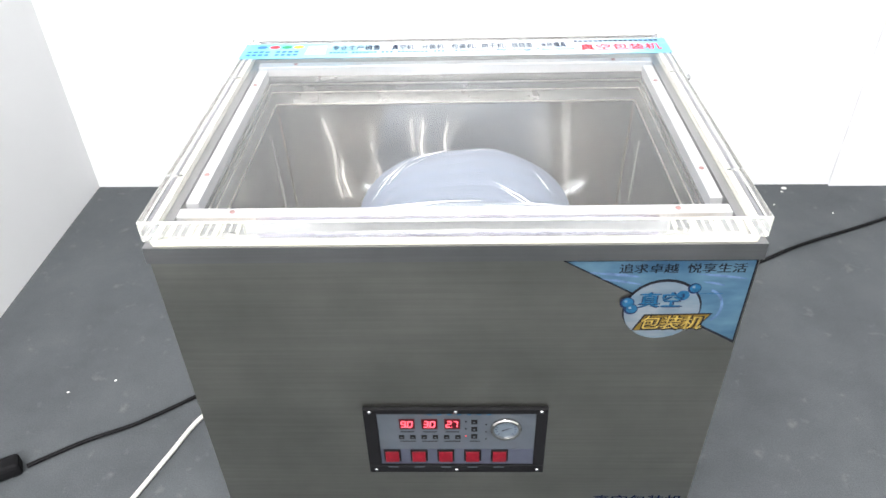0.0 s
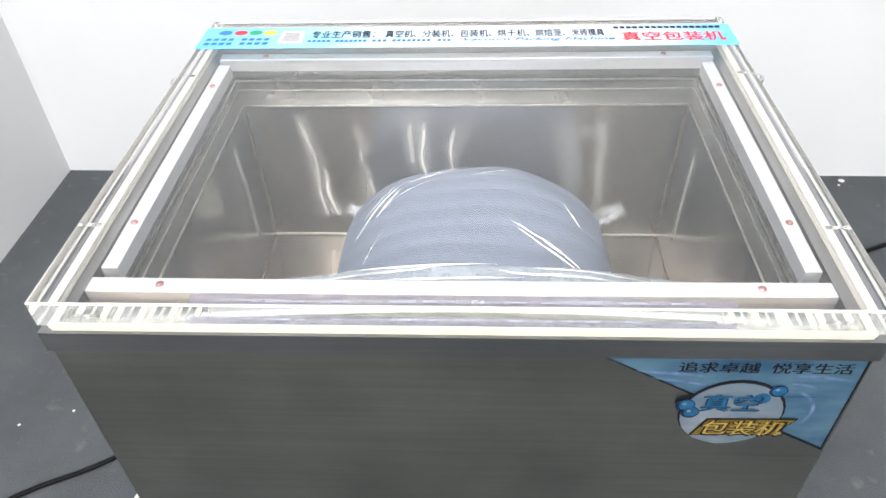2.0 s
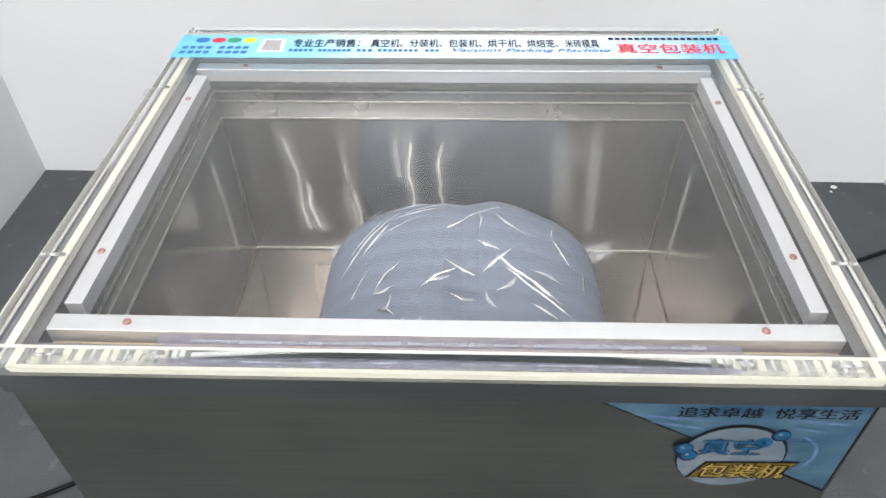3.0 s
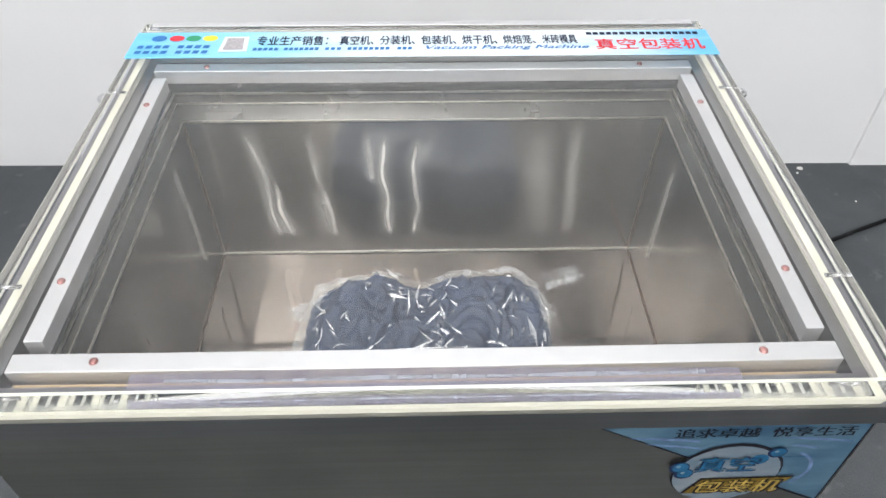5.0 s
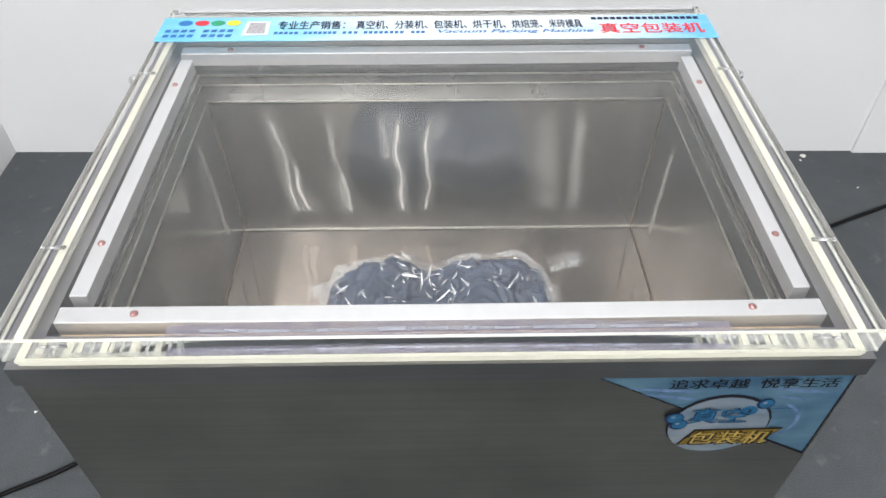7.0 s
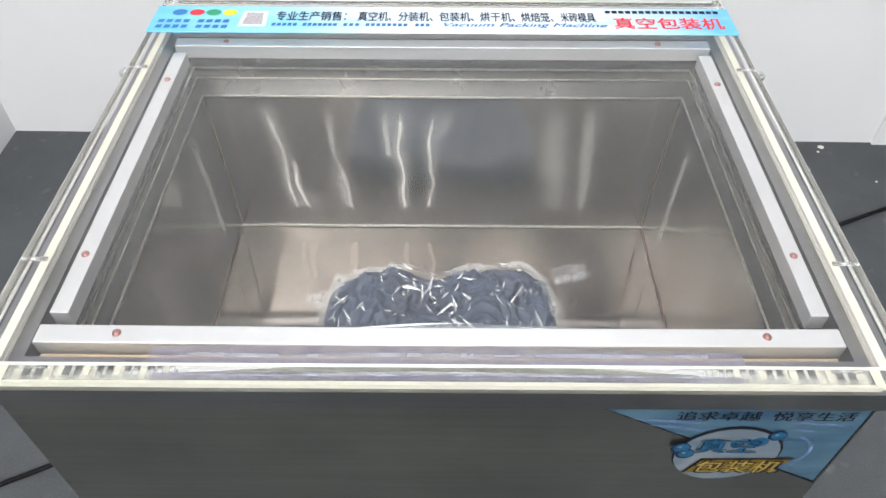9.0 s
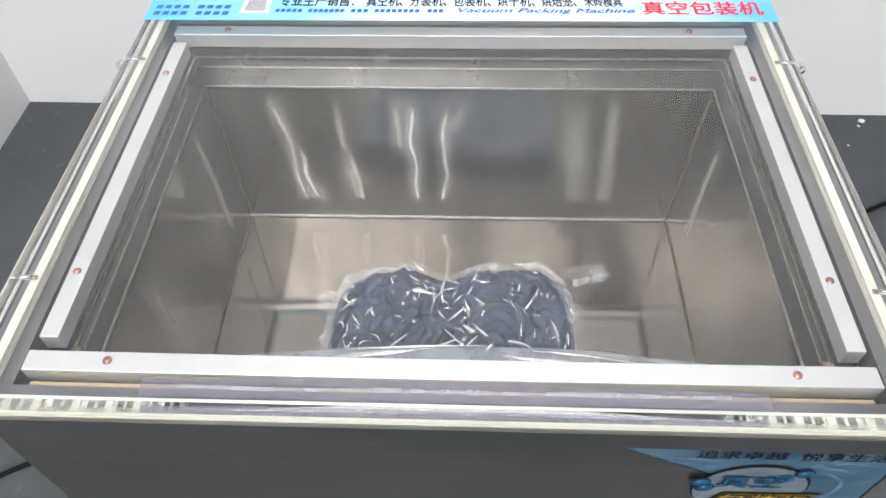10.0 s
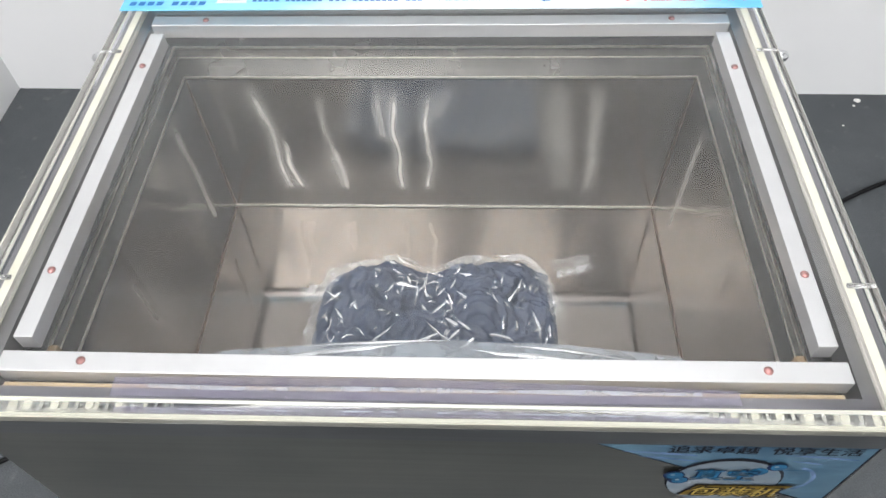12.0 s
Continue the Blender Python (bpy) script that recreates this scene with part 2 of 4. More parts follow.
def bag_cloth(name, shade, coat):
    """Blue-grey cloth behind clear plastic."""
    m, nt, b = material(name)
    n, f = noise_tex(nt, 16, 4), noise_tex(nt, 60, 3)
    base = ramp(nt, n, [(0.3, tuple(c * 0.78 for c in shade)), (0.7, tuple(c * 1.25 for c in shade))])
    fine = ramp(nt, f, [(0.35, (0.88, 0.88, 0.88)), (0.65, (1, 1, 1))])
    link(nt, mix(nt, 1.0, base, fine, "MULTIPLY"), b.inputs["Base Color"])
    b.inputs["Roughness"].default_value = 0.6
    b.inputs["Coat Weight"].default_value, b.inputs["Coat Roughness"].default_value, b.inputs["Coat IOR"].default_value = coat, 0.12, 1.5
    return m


def film(name, opacity, colour=(0.9, 0.93, 0.95), patchy=0.25):
    """Thin clear plastic: mostly see-through, glossy, a little milky."""
    m, nt, b = material(name)
    out = nt.nodes["Material Output"]
    n = noise_tex(nt, 45, 3)
    b.inputs["Base Color"].default_value = (*colour, 1)
    b.inputs["Roughness"].default_value = 0.07
    bump(nt, b, n, 0.12, 0.003)
    clear = nt.nodes.new("ShaderNodeBsdfTransparent")
    ms = nt.nodes.new("ShaderNodeMixShader")
    link(nt, span(nt, n, opacity * (1 - patchy), opacity * (1 + patchy), 0.36, 0.64), ms.inputs[0])
    link(nt, clear.outputs[0], ms.inputs[1])
    link(nt, b.outputs[0], ms.inputs[2])
    link(nt, ms.outputs[0], out.inputs[0])
    return m


WALL, FLOOR, ACRYLIC, FROST, SCUFF = wall_paint(), floor_stuff(), acrylic(), frosted(), scuffed()
STICKER_BLUE = sky_print("sticker_blue", (0.072, 0.138, 0.182), (0.008, 0.046, 0.096), 20)
SPHERE_BLUE = sky_print("sphere_print", (0.17, 0.19, 0.21), (0.060, 0.105, 0.145), 30)
BANNER = banner_print()
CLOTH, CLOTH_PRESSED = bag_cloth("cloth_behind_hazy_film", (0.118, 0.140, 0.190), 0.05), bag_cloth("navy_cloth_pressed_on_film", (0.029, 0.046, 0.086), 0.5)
FILM, FILM_MILKY = film("bag_film", 0.2, (0.7, 0.72, 0.74), 0.75), film("bag_film_milky", 0.42, (0.47, 0.52, 0.58))
VIOLET_FILM = film("violet_film_edge", 0.22, (0.30, 0.28, 0.39))

# ---- mesh helpers ----


def base_of(ob):
    place = Vector((0, 0, 0))
    while ob:
        place += ob.location
        ob = ob.parent
    return place


def thing(name, place, label, category, group=""):
    return tagged(bpy_empty(name, place), label, category, group)


def bpy_empty(name, place):
    ob = new(name)
    ob.empty_display_size = 0.05
    ob.location = place
    return ob


def part(name, bm, mat, parent=None, label="", smooth=False):
    """Links a bmesh, made in the world's metres, as one mesh under a thing or part."""
    if parent:
        bmesh.ops.translate(bm, verts=bm.verts, vec=-base_of(parent))
    me = bpy.data.meshes.new(name)
    bm.to_mesh(me)
    bm.free()
    for m in mat if isinstance(mat, (list, tuple)) else [mat]:
        me.materials.append(m)
    if smooth:
        me.polygons.foreach_set("use_smooth", [True] * len(me.polygons))
    ob = new(name, me)
    ob.parent = parent
    return tagged(ob, label)


def box(bm, x0, x1, y0, y1, z0, z1, bev=0.0, seg=2):
    vs = [bm.verts.new((x, y, z)) for x in (x0, x1) for y in (y0, y1) for z in (z0, z1)]
    fs = [bm.faces.new([vs[i] for i in q]) for q in ((0, 1, 3, 2), (4, 6, 7, 5), (0, 4, 5, 1), (2, 3, 7, 6), (0, 2, 6, 4), (1, 5, 7, 3))]
    if bev:
        es = {e for f in fs for e in f.edges}
        bmesh.ops.bevel(bm, geom=list(es), offset=bev, segments=seg, affect="EDGES", profile=0.5)
    return bm


def boxed(*a, **k):
    return box(bmesh.new(), *a, **k)


def cylinder(bm, a, b, r0, r1=None, seg=16):
    a, b = Vector(a), Vector(b)
    d = b - a
    m = Matrix.Translation((a + b) / 2) @ d.to_track_quat("Z", "Y").to_matrix().to_4x4()
    bmesh.ops.create_cone(bm, cap_ends=True, segments=seg, radius1=r0, radius2=r0 if r1 is None else r1, depth=d.length, matrix=m)
    return bm


def dome(bm, c, r, h, axis, seg=14):
    """A rounded screw head."""
    rot = Vector(axis).to_track_quat("Z", "Y").to_matrix().to_4x4()
    bmesh.ops.create_uvsphere(bm, u_segments=seg, v_segments=8, radius=1, matrix=Matrix.Translation(c) @ rot @ Matrix.Diagonal((r, r, h, 1)))
    return bm


def sheet(nx, ny, fn, thick=0.0):
    """A grid of fn(u, v), 0..1, with an optional thickness along its normals."""
    bm = bmesh.new()
    g = [[bm.verts.new(fn(i / nx, j / ny)) for j in range(ny + 1)] for i in range(nx + 1)]
    for i in range(nx):
        for j in range(ny):
            bm.faces.new((g[i][j], g[i + 1][j], g[i + 1][j + 1], g[i][j + 1]))
    if thick:
        bmesh.ops.recalc_face_normals(bm, faces=bm.faces)
        bmesh.ops.solidify(bm, geom=bm.faces[:], thickness=thick)
    return bm


def tube(points, r, seg=8):
    """A round cable through the points, smoothed."""
    pts = [Vector(p) for p in points]
    way = []
    for i in range(len(pts) - 1):
        p0, p1, p2, p3 = pts[max(i - 1, 0)], pts[i], pts[i + 1], pts[min(i + 2, len(pts) - 1)]
        for k in range(8):
            t = k / 8
            way.append(0.5 * (2 * p1 + (p2 - p0) * t + (2 * p0 - 5 * p1 + 4 * p2 - p3) * t * t + (3 * p1 - p0 - 3 * p2 + p3) * t ** 3))
    way.append(pts[-1])
    bm = bmesh.new()
    rings = []
    for i, p in enumerate(way):
        d = (way[min(i + 1, len(way) - 1)] - way[max(i - 1, 0)]).normalized()
        s = d.cross(Vector((0, 0, 1)))
        s = s.normalized() if s.length > 0.01 else Vector((1, 0, 0))
        u = s.cross(d)
        rings.append([bm.verts.new(p + r * (math.cos(a) * s + math.sin(a) * u)) for a in (2 * math.pi * k / seg for k in range(seg))])
    for a, b in zip(rings, rings[1:]):
        for k in range(seg):
            bm.faces.new((a[k], a[(k + 1) % seg], b[(k + 1) % seg], b[k]))
    bm.faces.new(rings[0][::-1])
    bm.faces.new(rings[-1])
    bmesh.ops.recalc_face_normals(bm, faces=bm.faces)
    return bm


def lettering(text, width, height, m, mat, parent, name="lettering", shear=0.0, bold=0.035):
    """Flat letters of that size; m sets their middle, with x along the line and y up it."""
    cu = bpy.data.curves.new(name, "FONT")
    cu.body, cu.align_x, cu.align_y, cu.shear = text, "LEFT", "BOTTOM_BASELINE", shear
    tmp = new("lettering_source", cu)
    bpy.context.view_layer.update()
    me = bpy.data.meshes.new_from_object(tmp.evaluated_get(bpy.context.evaluated_depsgraph_get()))
    bpy.data.objects.remove(tmp)
    bm = bmesh.new()
    bm.from_mesh(me)
    if bold:
        twin = bmesh.ops.duplicate(bm, geom=bm.verts[:] + bm.edges[:] + bm.faces[:])["geom"]
        for v in twin:
            if isinstance(v, bmesh.types.BMVert):
                v.co += Vector((bold, bold * 0.4, 1))
    xs, ys = [v.co.x for v in bm.verts], [v.co.y for v in bm.verts]
    cx, cy, w, h = (min(xs) + max(xs)) / 2, (min(ys) + max(ys)) / 2, max(xs) - min(xs), max(ys) - min(ys)
    for v in bm.verts:
        v.co = m @ Vector(((v.co.x - cx) / w * width, (v.co.y - cy) / h * height, 0.00012 * v.co.z))
    return part(name, bm, mat, parent)


def disc(bm, m, r, ry=None, seg=28):
    bmesh.ops.create_circle(bm, cap_ends=True, segments=seg, radius=1, matrix=m @ Matrix.Diagonal((r, ry or r, 1, 1)))
    return bm


def poly(points, m):
    bm = bmesh.new()
    bm.faces.new([bm.verts.new(m @ Vector((x, y, 0))) for x, y in points])
    return bm


# ---- room ----
X0, X1, Y0 = -0.983, 2.6, -4.2
tagged(part("floor", boxed(X0 - 0.1, X1 + 0.1, Y0 - 0.1, 1.2, -0.1, 0.0), FLOOR), "dark grey carpet floor with faint stains", "floor", kind="structure")
tagged(part("ceiling", boxed(X0 - 0.1, X1 + 0.1, Y0 - 0.1, 1.2, CEIL, CEIL + 0.1), WALL), "plain white ceiling", "ceiling", kind="structure")
wall_back = bmesh.new()
SEAM = -0.003


def back_y(x):
    return 1.041 - 0.0125 * (x - X0)


def slab_wall(bm, xa, xb, z0, push=0.0):
    """A piece of the back wall, which runs a little askew."""
    vs = [bm.verts.new((x, back_y(x) + y - (push if y == 0 else 0), z)) for x in (xa, xb) for y in (0, 0.1) for z in (z0, CEIL)]
    for q in ((0, 1, 3, 2), (4, 6, 7, 5), (0, 4, 5, 1), (2, 3, 7, 6), (0, 2, 6, 4), (1, 5, 7, 3)):
        bm.faces.new([vs[i] for i in q])


slab_wall(wall_back, X0, SEAM - 0.001, 0.0)
slab_wall(wall_back, SEAM + 0.001, 0.972, 0.0)
slab_wall(wall_back, SEAM - 0.001, SEAM + 0.001, 0.0, -0.0012)
slab_wall(wall_back, 0.972, X1, 0.0, 0.008)
bmesh.ops.recalc_face_normals(wall_back, faces=wall_back.faces)
tagged(part("wall_back", wall_back, WALL), "white painted wall panels with a thin upright seam", "wall", kind="structure")
tagged(part("wall_left", boxed(X0 - 0.1, X0, Y0, 1.15, 0, CEIL), WALL), "plain white wall", "wall", kind="structure")
tagged(part("wall_right", boxed(X1, X1 + 0.1, Y0, 1.15, 0, CEIL), WALL), "plain white wall", "wall", kind="structure")
tagged(part("wall_front", boxed(X0, X1, Y0 - 0.1, Y0, 0, CEIL), WALL), "plain white wall", "wall", kind="structure")

# ---- the machine ----
W, D = 0.334, 0.528          # half width, depth
TOPZ, LID0, LID1 = 0.5625, 0.570, 0.596
MX, MY0, MY1 = 0.288, 0.052, 0.440   # chamber mouth
machine = thing("vacuum_packing_machine", (0, D / 2, 0), "brushed stainless steel vacuum packing machine with a closed clear lid", "packing machine")


CW, CT = W - 0.003, 0.003
part("front_panel", boxed(-CW, CW, 0.004, 0.004 + CT, 0.012, 0.541), STEEL_FRONT, machine)
part("rear_panel", boxed(-CW, CW, D - CT, D, 0.012, 0.541), STEEL_FRONT, machine)
part("side_panel", boxed(-CW, -CW + CT, 0.004 + CT, D - CT, 0.012, 0.541), STEEL_FRONT, machine)
part("side_panel", boxed(CW - CT, CW, 0.004 + CT, D - CT, 0.012, 0.541), STEEL_FRONT, machine)
part("base_panel", boxed(-CW + CT, CW - CT, 0.004 + CT, D - CT, 0.012, 0.015), STEEL_FRONT, machine)
for fx in (-0.29, 0.29):
    for fy in (0.05, 0.47):
        part("foot", cylinder(bmesh.new(), (fx, fy, 0), (fx, fy, 0.013), 0.02), BLACK, machine, "short black rubber foot")


def ring(bm, xo, yo0, yo1, xi, yi0, yi1, z0, z1):
    """A rectangular frame of four butted bars."""
    box(bm, -xo, xo, yo0, yi0, z0, z1)
    box(bm, -xo, xo, yi1, yo1, z0, z1)
    box(bm, -xo, -xi, yi0, yi1, z0, z1)
    box(bm, xi, xo, yi0, yi1, z0, z1)
    return bm


RX, RY0, RY1, RZ = 0.3045, 0.0215, 0.463, 0.5365     # recess below the pressure bars
part("top_rim", ring(bmesh.new(), W - 0.001, 0.0, D, RX, RY0, RY1, 0.5415, TOPZ), STEEL_TOP, machine, "folded steel rim round the chamber")
part("gasket", ring(bmesh.new(), 0.3220, 0.003, 0.508, 0.3150, 0.0105, 0.492, TOPZ + 0.0003, TOPZ + 0.0034), GASKET, machine, "cream silicone sealing gasket")
part("gasket", ring(bmesh.new(), 0.3225, 0.002, 0.509, 0.3155, 0.0100, 0.491, TOPZ + 0.0041, LID0 + 0.0002), GASKET, machine, "cream silicone sealing gasket")

# chamber: upper collar, ledge, tapering buckled walls, floor
PX, PY0, PY1, PZ1 = 0.279, 0.060, 0.420, 0.512      # edge of the ledge
QX, QY0, QY1, PZ0 = 0.2715, 0.068, 0.412, 0.311     # foot of the walls


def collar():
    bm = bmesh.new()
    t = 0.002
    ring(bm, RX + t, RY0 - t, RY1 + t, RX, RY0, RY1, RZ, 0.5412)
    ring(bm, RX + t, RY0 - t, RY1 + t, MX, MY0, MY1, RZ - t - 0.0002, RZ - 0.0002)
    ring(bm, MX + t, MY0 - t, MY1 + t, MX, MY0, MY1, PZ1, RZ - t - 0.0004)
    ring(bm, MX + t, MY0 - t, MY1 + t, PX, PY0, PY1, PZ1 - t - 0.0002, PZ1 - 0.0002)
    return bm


part("chamber_collar", collar(), STEEL_COLLAR_DIM, machine)
part("chamber_lip", ring(bmesh.new(), PX + 0.001, PY0 - 0.001, PY1 + 0.001, PX - 0.0008, PY0 + 0.0008, PY1 - 0.0008, PZ1, PZ1 + 0.0016), WELD, machine, "bright folded edge of the chamber")
part("chamber_lip", ring(bmesh.new(), MX + 0.001, MY0 - 0.001, MY1 + 0.001, MX - 0.0012, MY0 + 0.0012, MY1 - 0.0012, RZ, RZ + 0.0016), WELD, machine, "bright folded edge of the chamber")


def dent(a, b, k):
    """Buckling of thin sheet, about half a millimetre."""
    return 0.0008 * noise.noise((a * 14 + k, b * 9, k)) + 0.0005 * noise.noise((a * 30 + k, b * 9, k * 2)) + 0.00012 * noise.noise((a * 60 + k, b * 40, k * 3))


def pit_wall(side):
    if side in "fb":
        ya, yb = (PY0, QY0) if side == "f" else (PY1, QY1)
        s = -1 if side == "f" else 1

        def fn(u, v):
            hx = PX + (QX - PX) * v
            x = -hx + 2 * hx * u
            edge = min(1, 8 * min(u, 1 - u, v, 1 - v))
            return (x, ya + (yb - ya) * v + edge * dent(x, v * 0.2, 1.7), PZ1 - 0.002 + (PZ0 - PZ1 + 0.002) * v)
    else:
        s = -1 if side == "l" else 1

        def fn(u, v):
            y = (PY0 + (QY0 - PY0) * v) * (1 - u) + (PY1 + (QY1 - PY1) * v) * u
            edge = min(1, 8 * min(u, 1 - u, v, 1 - v))
            return (s * (PX + (QX - PX) * v) + edge * dent(y, v * 0.2, 5.1 + s), y, PZ1 - 0.002 + (PZ0 - PZ1 + 0.002) * v)
    return sheet(140, 50, fn)


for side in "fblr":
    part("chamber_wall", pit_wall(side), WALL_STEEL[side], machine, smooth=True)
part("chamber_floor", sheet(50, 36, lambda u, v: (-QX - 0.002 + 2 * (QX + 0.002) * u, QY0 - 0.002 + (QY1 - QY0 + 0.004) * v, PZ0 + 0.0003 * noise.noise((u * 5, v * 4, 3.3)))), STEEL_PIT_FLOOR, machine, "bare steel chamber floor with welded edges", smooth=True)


def bead(a, b, r):
    a, b = Vector(a), Vector(b)
    n = 40
    return tube([a.lerp(b, i / n) + Vector((0, 0, 0.0006 * noise.noise((i * 0.7, 1.1, r * 900)))) for i in range(n + 1)], r, 6)


part("weld_seam", bead((-QX, QY1 - 0.001, PZ0 + 0.001), (QX, QY1 - 0.001, PZ0 + 0.001), 0.0012), WELD, machine)
for s in (-1, 1):
    part("weld_seam", bead((s * (PX - 0.001), PY1 - 0.001, PZ1 - 0.003), (s * (QX - 0.001), QY1 - 0.001, PZ0 + 0.001), 0.0005), RUST, machine, "brown heat-tinted weld")
    part("weld_seam", bead((s * (QX - 0.001), QY0, PZ0 + 0.0006), (s * (QX - 0.001), QY1, PZ0 + 0.0004), 0.0008), RUST, machine, "brown heat-tinted weld")

# heating strips and silicone strips on the rim below the pressure bars
part("heating_strip", boxed(-0.296, 0.296, 0.0232, 0.0268, RZ + 0.0003, RZ + 0.022, bev=0.0006), BRASS, machine, "brass heating strip")
part("film_edge", sheet(60, 4, lambda u, v: (-0.21 + 0.43 * u, 0.0115 + 0.0125 * v + 0.004 * math.sin(u * 3.1 + 0.4) * v, LID0 + 0.0009 + 0.0006 * noise.noise((u * 9, v * 2, 8.0))), 0.0003), VIOLET_FILM, machine, "violet-tinted edge of the bag film caught under the lid")
part("film_edge", sheet(60, 3, lambda u, v: (-0.185 + 0.38 * u, 0.0195 + 0.0016 * noise.noise((u * 3, 9.0, 1.0)) + (0.0030 + 0.0024 * noise.noise((u * 7, 3.0, 1.0))) * (v - 0.5), LID0 + 0.0016), 0.0), FILM_MILKY, machine, "bright rolled hem of the bag film under the lid")

# bright bend half-way up the collar, taped ends of the side seals
part("chamber_lip", ring(bmesh.new(), MX + 0.001, MY0 - 0.001, MY1 + 0.001, MX - 0.0007, MY0 + 0.0007, MY1 - 0.0007, 0.5235, 0.5247), WELD, machine, "bright folded edge of the chamber")
TAPE = plain("brown_tape", (0.16, 0.11, 0.06), 0.5, var=0.3)
for s in (-1, 1):
    part("taped_end", boxed(*sorted((s * 0.2785, s * 0.2865)), 0.058, 0.067, RZ - 0.008, RZ + 0.006, bev=0.002), TAPE, machine, "brown taped end of a seal")

# lid: one thick clear slab
lid_bm = boxed(-0.331, 0.331, 0.0005, 0.524, LID0, LID1)
bmesh.ops.bevel(lid_bm, geom=lid_bm.edges[:], offset=0.0016, segments=1, affect="EDGES", material=1)
under = [f for f in lid_bm.faces if f.normal.z < -0.99]
rub = bmesh.ops.inset_region(lid_bm, faces=under, thickness=0.0265)
for f in rub["faces"]:
    f.material_index = 2
lid = part("lid", lid_bm, [ACRYLIC, FROST, SCUFF], machine, "thick clear acrylic lid with pale sawn edges")
lid.visible_shadow = False


def bar(x0, x1, y0, y1):
    return boxed(x0, x1, y0, y1, LID0 - 0.0185, LID0 - 0.0030, bev=0.0007)


part("pressure_bar", bar(-0.301, 0.301, 0.031, 0.0475), ALU, lid, "matt aluminium bar")
part("pressure_bar", bar(-0.302, 0.302, 0.437, 0.453), ALU, lid, "matt aluminium bar")
part("pressure_bar", bar(-0.2985, -0.284, 0.0585, 0.423), ALU, lid, "matt aluminium bar")
part("pressure_bar", bar(0.2845, 0.2985, 0.0595, 0.423), ALU, lid, "matt aluminium bar")
for sx, sy in ((-0.241, 0.04), (0.245, 0.04), (-0.245, 0.446), (0.244, 0.446), (-0.2915, 0.119), (0.2915, 0.122), (-0.2915, 0.370), (0.2915, 0.367)):
    part("screw", dome(bmesh.new(), (sx, sy, LID0 - 0.003), 0.0034, 0.0022, (0, 0, 1)), COPPER, lid, "small reddish screw head", smooth=True)
for s in (-1, 1):
    for by in (0.382, 0.105):
        b = cylinder(bmesh.new(), (s * 0.314, by, 0.582), (s * 0.339, by, 0.582), 0.0022)
        if by > 0.2:
            dome(b, (s * 0.3385, by, 0.582), 0.0062, 0.0075, (s, 0, 0))
        part("hinge_bolt", b, CHROME, lid, "round chrome side bolt" if by > 0.2 else "short steel pin in the lid's edge", smooth=True)
part("rear_strip", boxed(-0.32, 0.32, 0.514, 0.5235, LID1 + 0.0005, LID1 + 0.002, bev=0.0005), ALU, lid, "thin steel strip along the rear edge")

# ---- control panel ----
FY = 0.004
PN = FY - 0.0030             # sunk panel sheet
frame_bm = bmesh.new()
for x0, x1, z0, z1 in ((-0.1187, 0.1196, 0.2955, 0.304), (-0.1187, 0.1196, 0.174, 0.189), (-0.1187, -0.1020, 0.189, 0.2955), (0.1050, 0.1196, 0.189, 0.2955)):
    box(frame_bm, x0, x1, FY - 0.0065, FY - 0.0003, z0, z1, bev=0.0008)
panel = part("control_panel", frame_bm, BLACK, machine, "black-framed control panel with red switches")
part("panel_face", boxed(-0.1020, 0.1050, PN, FY - 0.0003, 0.221, 0.2955), PANEL_GREY, panel, "grey printed panel sheet")
part("panel_face", boxed(-0.1020, 0.1050, PN, FY - 0.0003, 0.189, 0.2205), PANEL_GREY_LOW, panel, "darker grey switch field")
for px in (-0.110, 0.001, 0.111):
    for pz in (0.180, 0.2995):
        part("screw", dome(bmesh.new(), (px, FY - 0.0064, pz), 0.0030, 0.0018, (0, -1, 0)), CHROME, panel, smooth=True)


def front(x, z, y):
    """A pose on the front: x right, y up, facing the viewer."""
    return pose(x, y, z, 90, 0, 0)


SEGMENTS = {"9": "abcdfg", "3": "abcdg", "2": "abged", "0": "abcdef", "7": "abc"}


def seven_segment(text, cx, cz, y):
    """Slanted seven-segment digits with a point after the first."""
    bm = bmesh.new()
    w, h, t = 0.0056, 0.0112, 0.00085
    for ch, ox in zip(text.replace(".", ""), (-0.0046, 0.0040)):
        bars = {"a": (0, h / 2, 1), "g": (0, 0, 1), "d": (0, -h / 2, 1), "b": (w / 2, h / 4, 0), "c": (w / 2, -h / 4, 0), "f": (-w / 2, h / 4, 0), "e": (-w / 2, -h / 4, 0)}
        for k in SEGMENTS[ch]:
            px, pz, flat_bar = bars[k]
            hx, hz = (w / 2 - 0.0005, t) if flat_bar else (t, h / 4 - 0.0004)
            box(bm, cx + ox + px - hx, cx + ox + px + hx, y - 0.0003, y, cz + pz - hz, cz + pz + hz)
    box(bm, cx - 0.0009, cx + 0.0004, y - 0.0003, y, cz - h / 2 - 0.0006, cz - h / 2 + 0.0008)
    for v in bm.verts:
        v.co.x += 0.1 * (v.co.z - cz)
    return bm


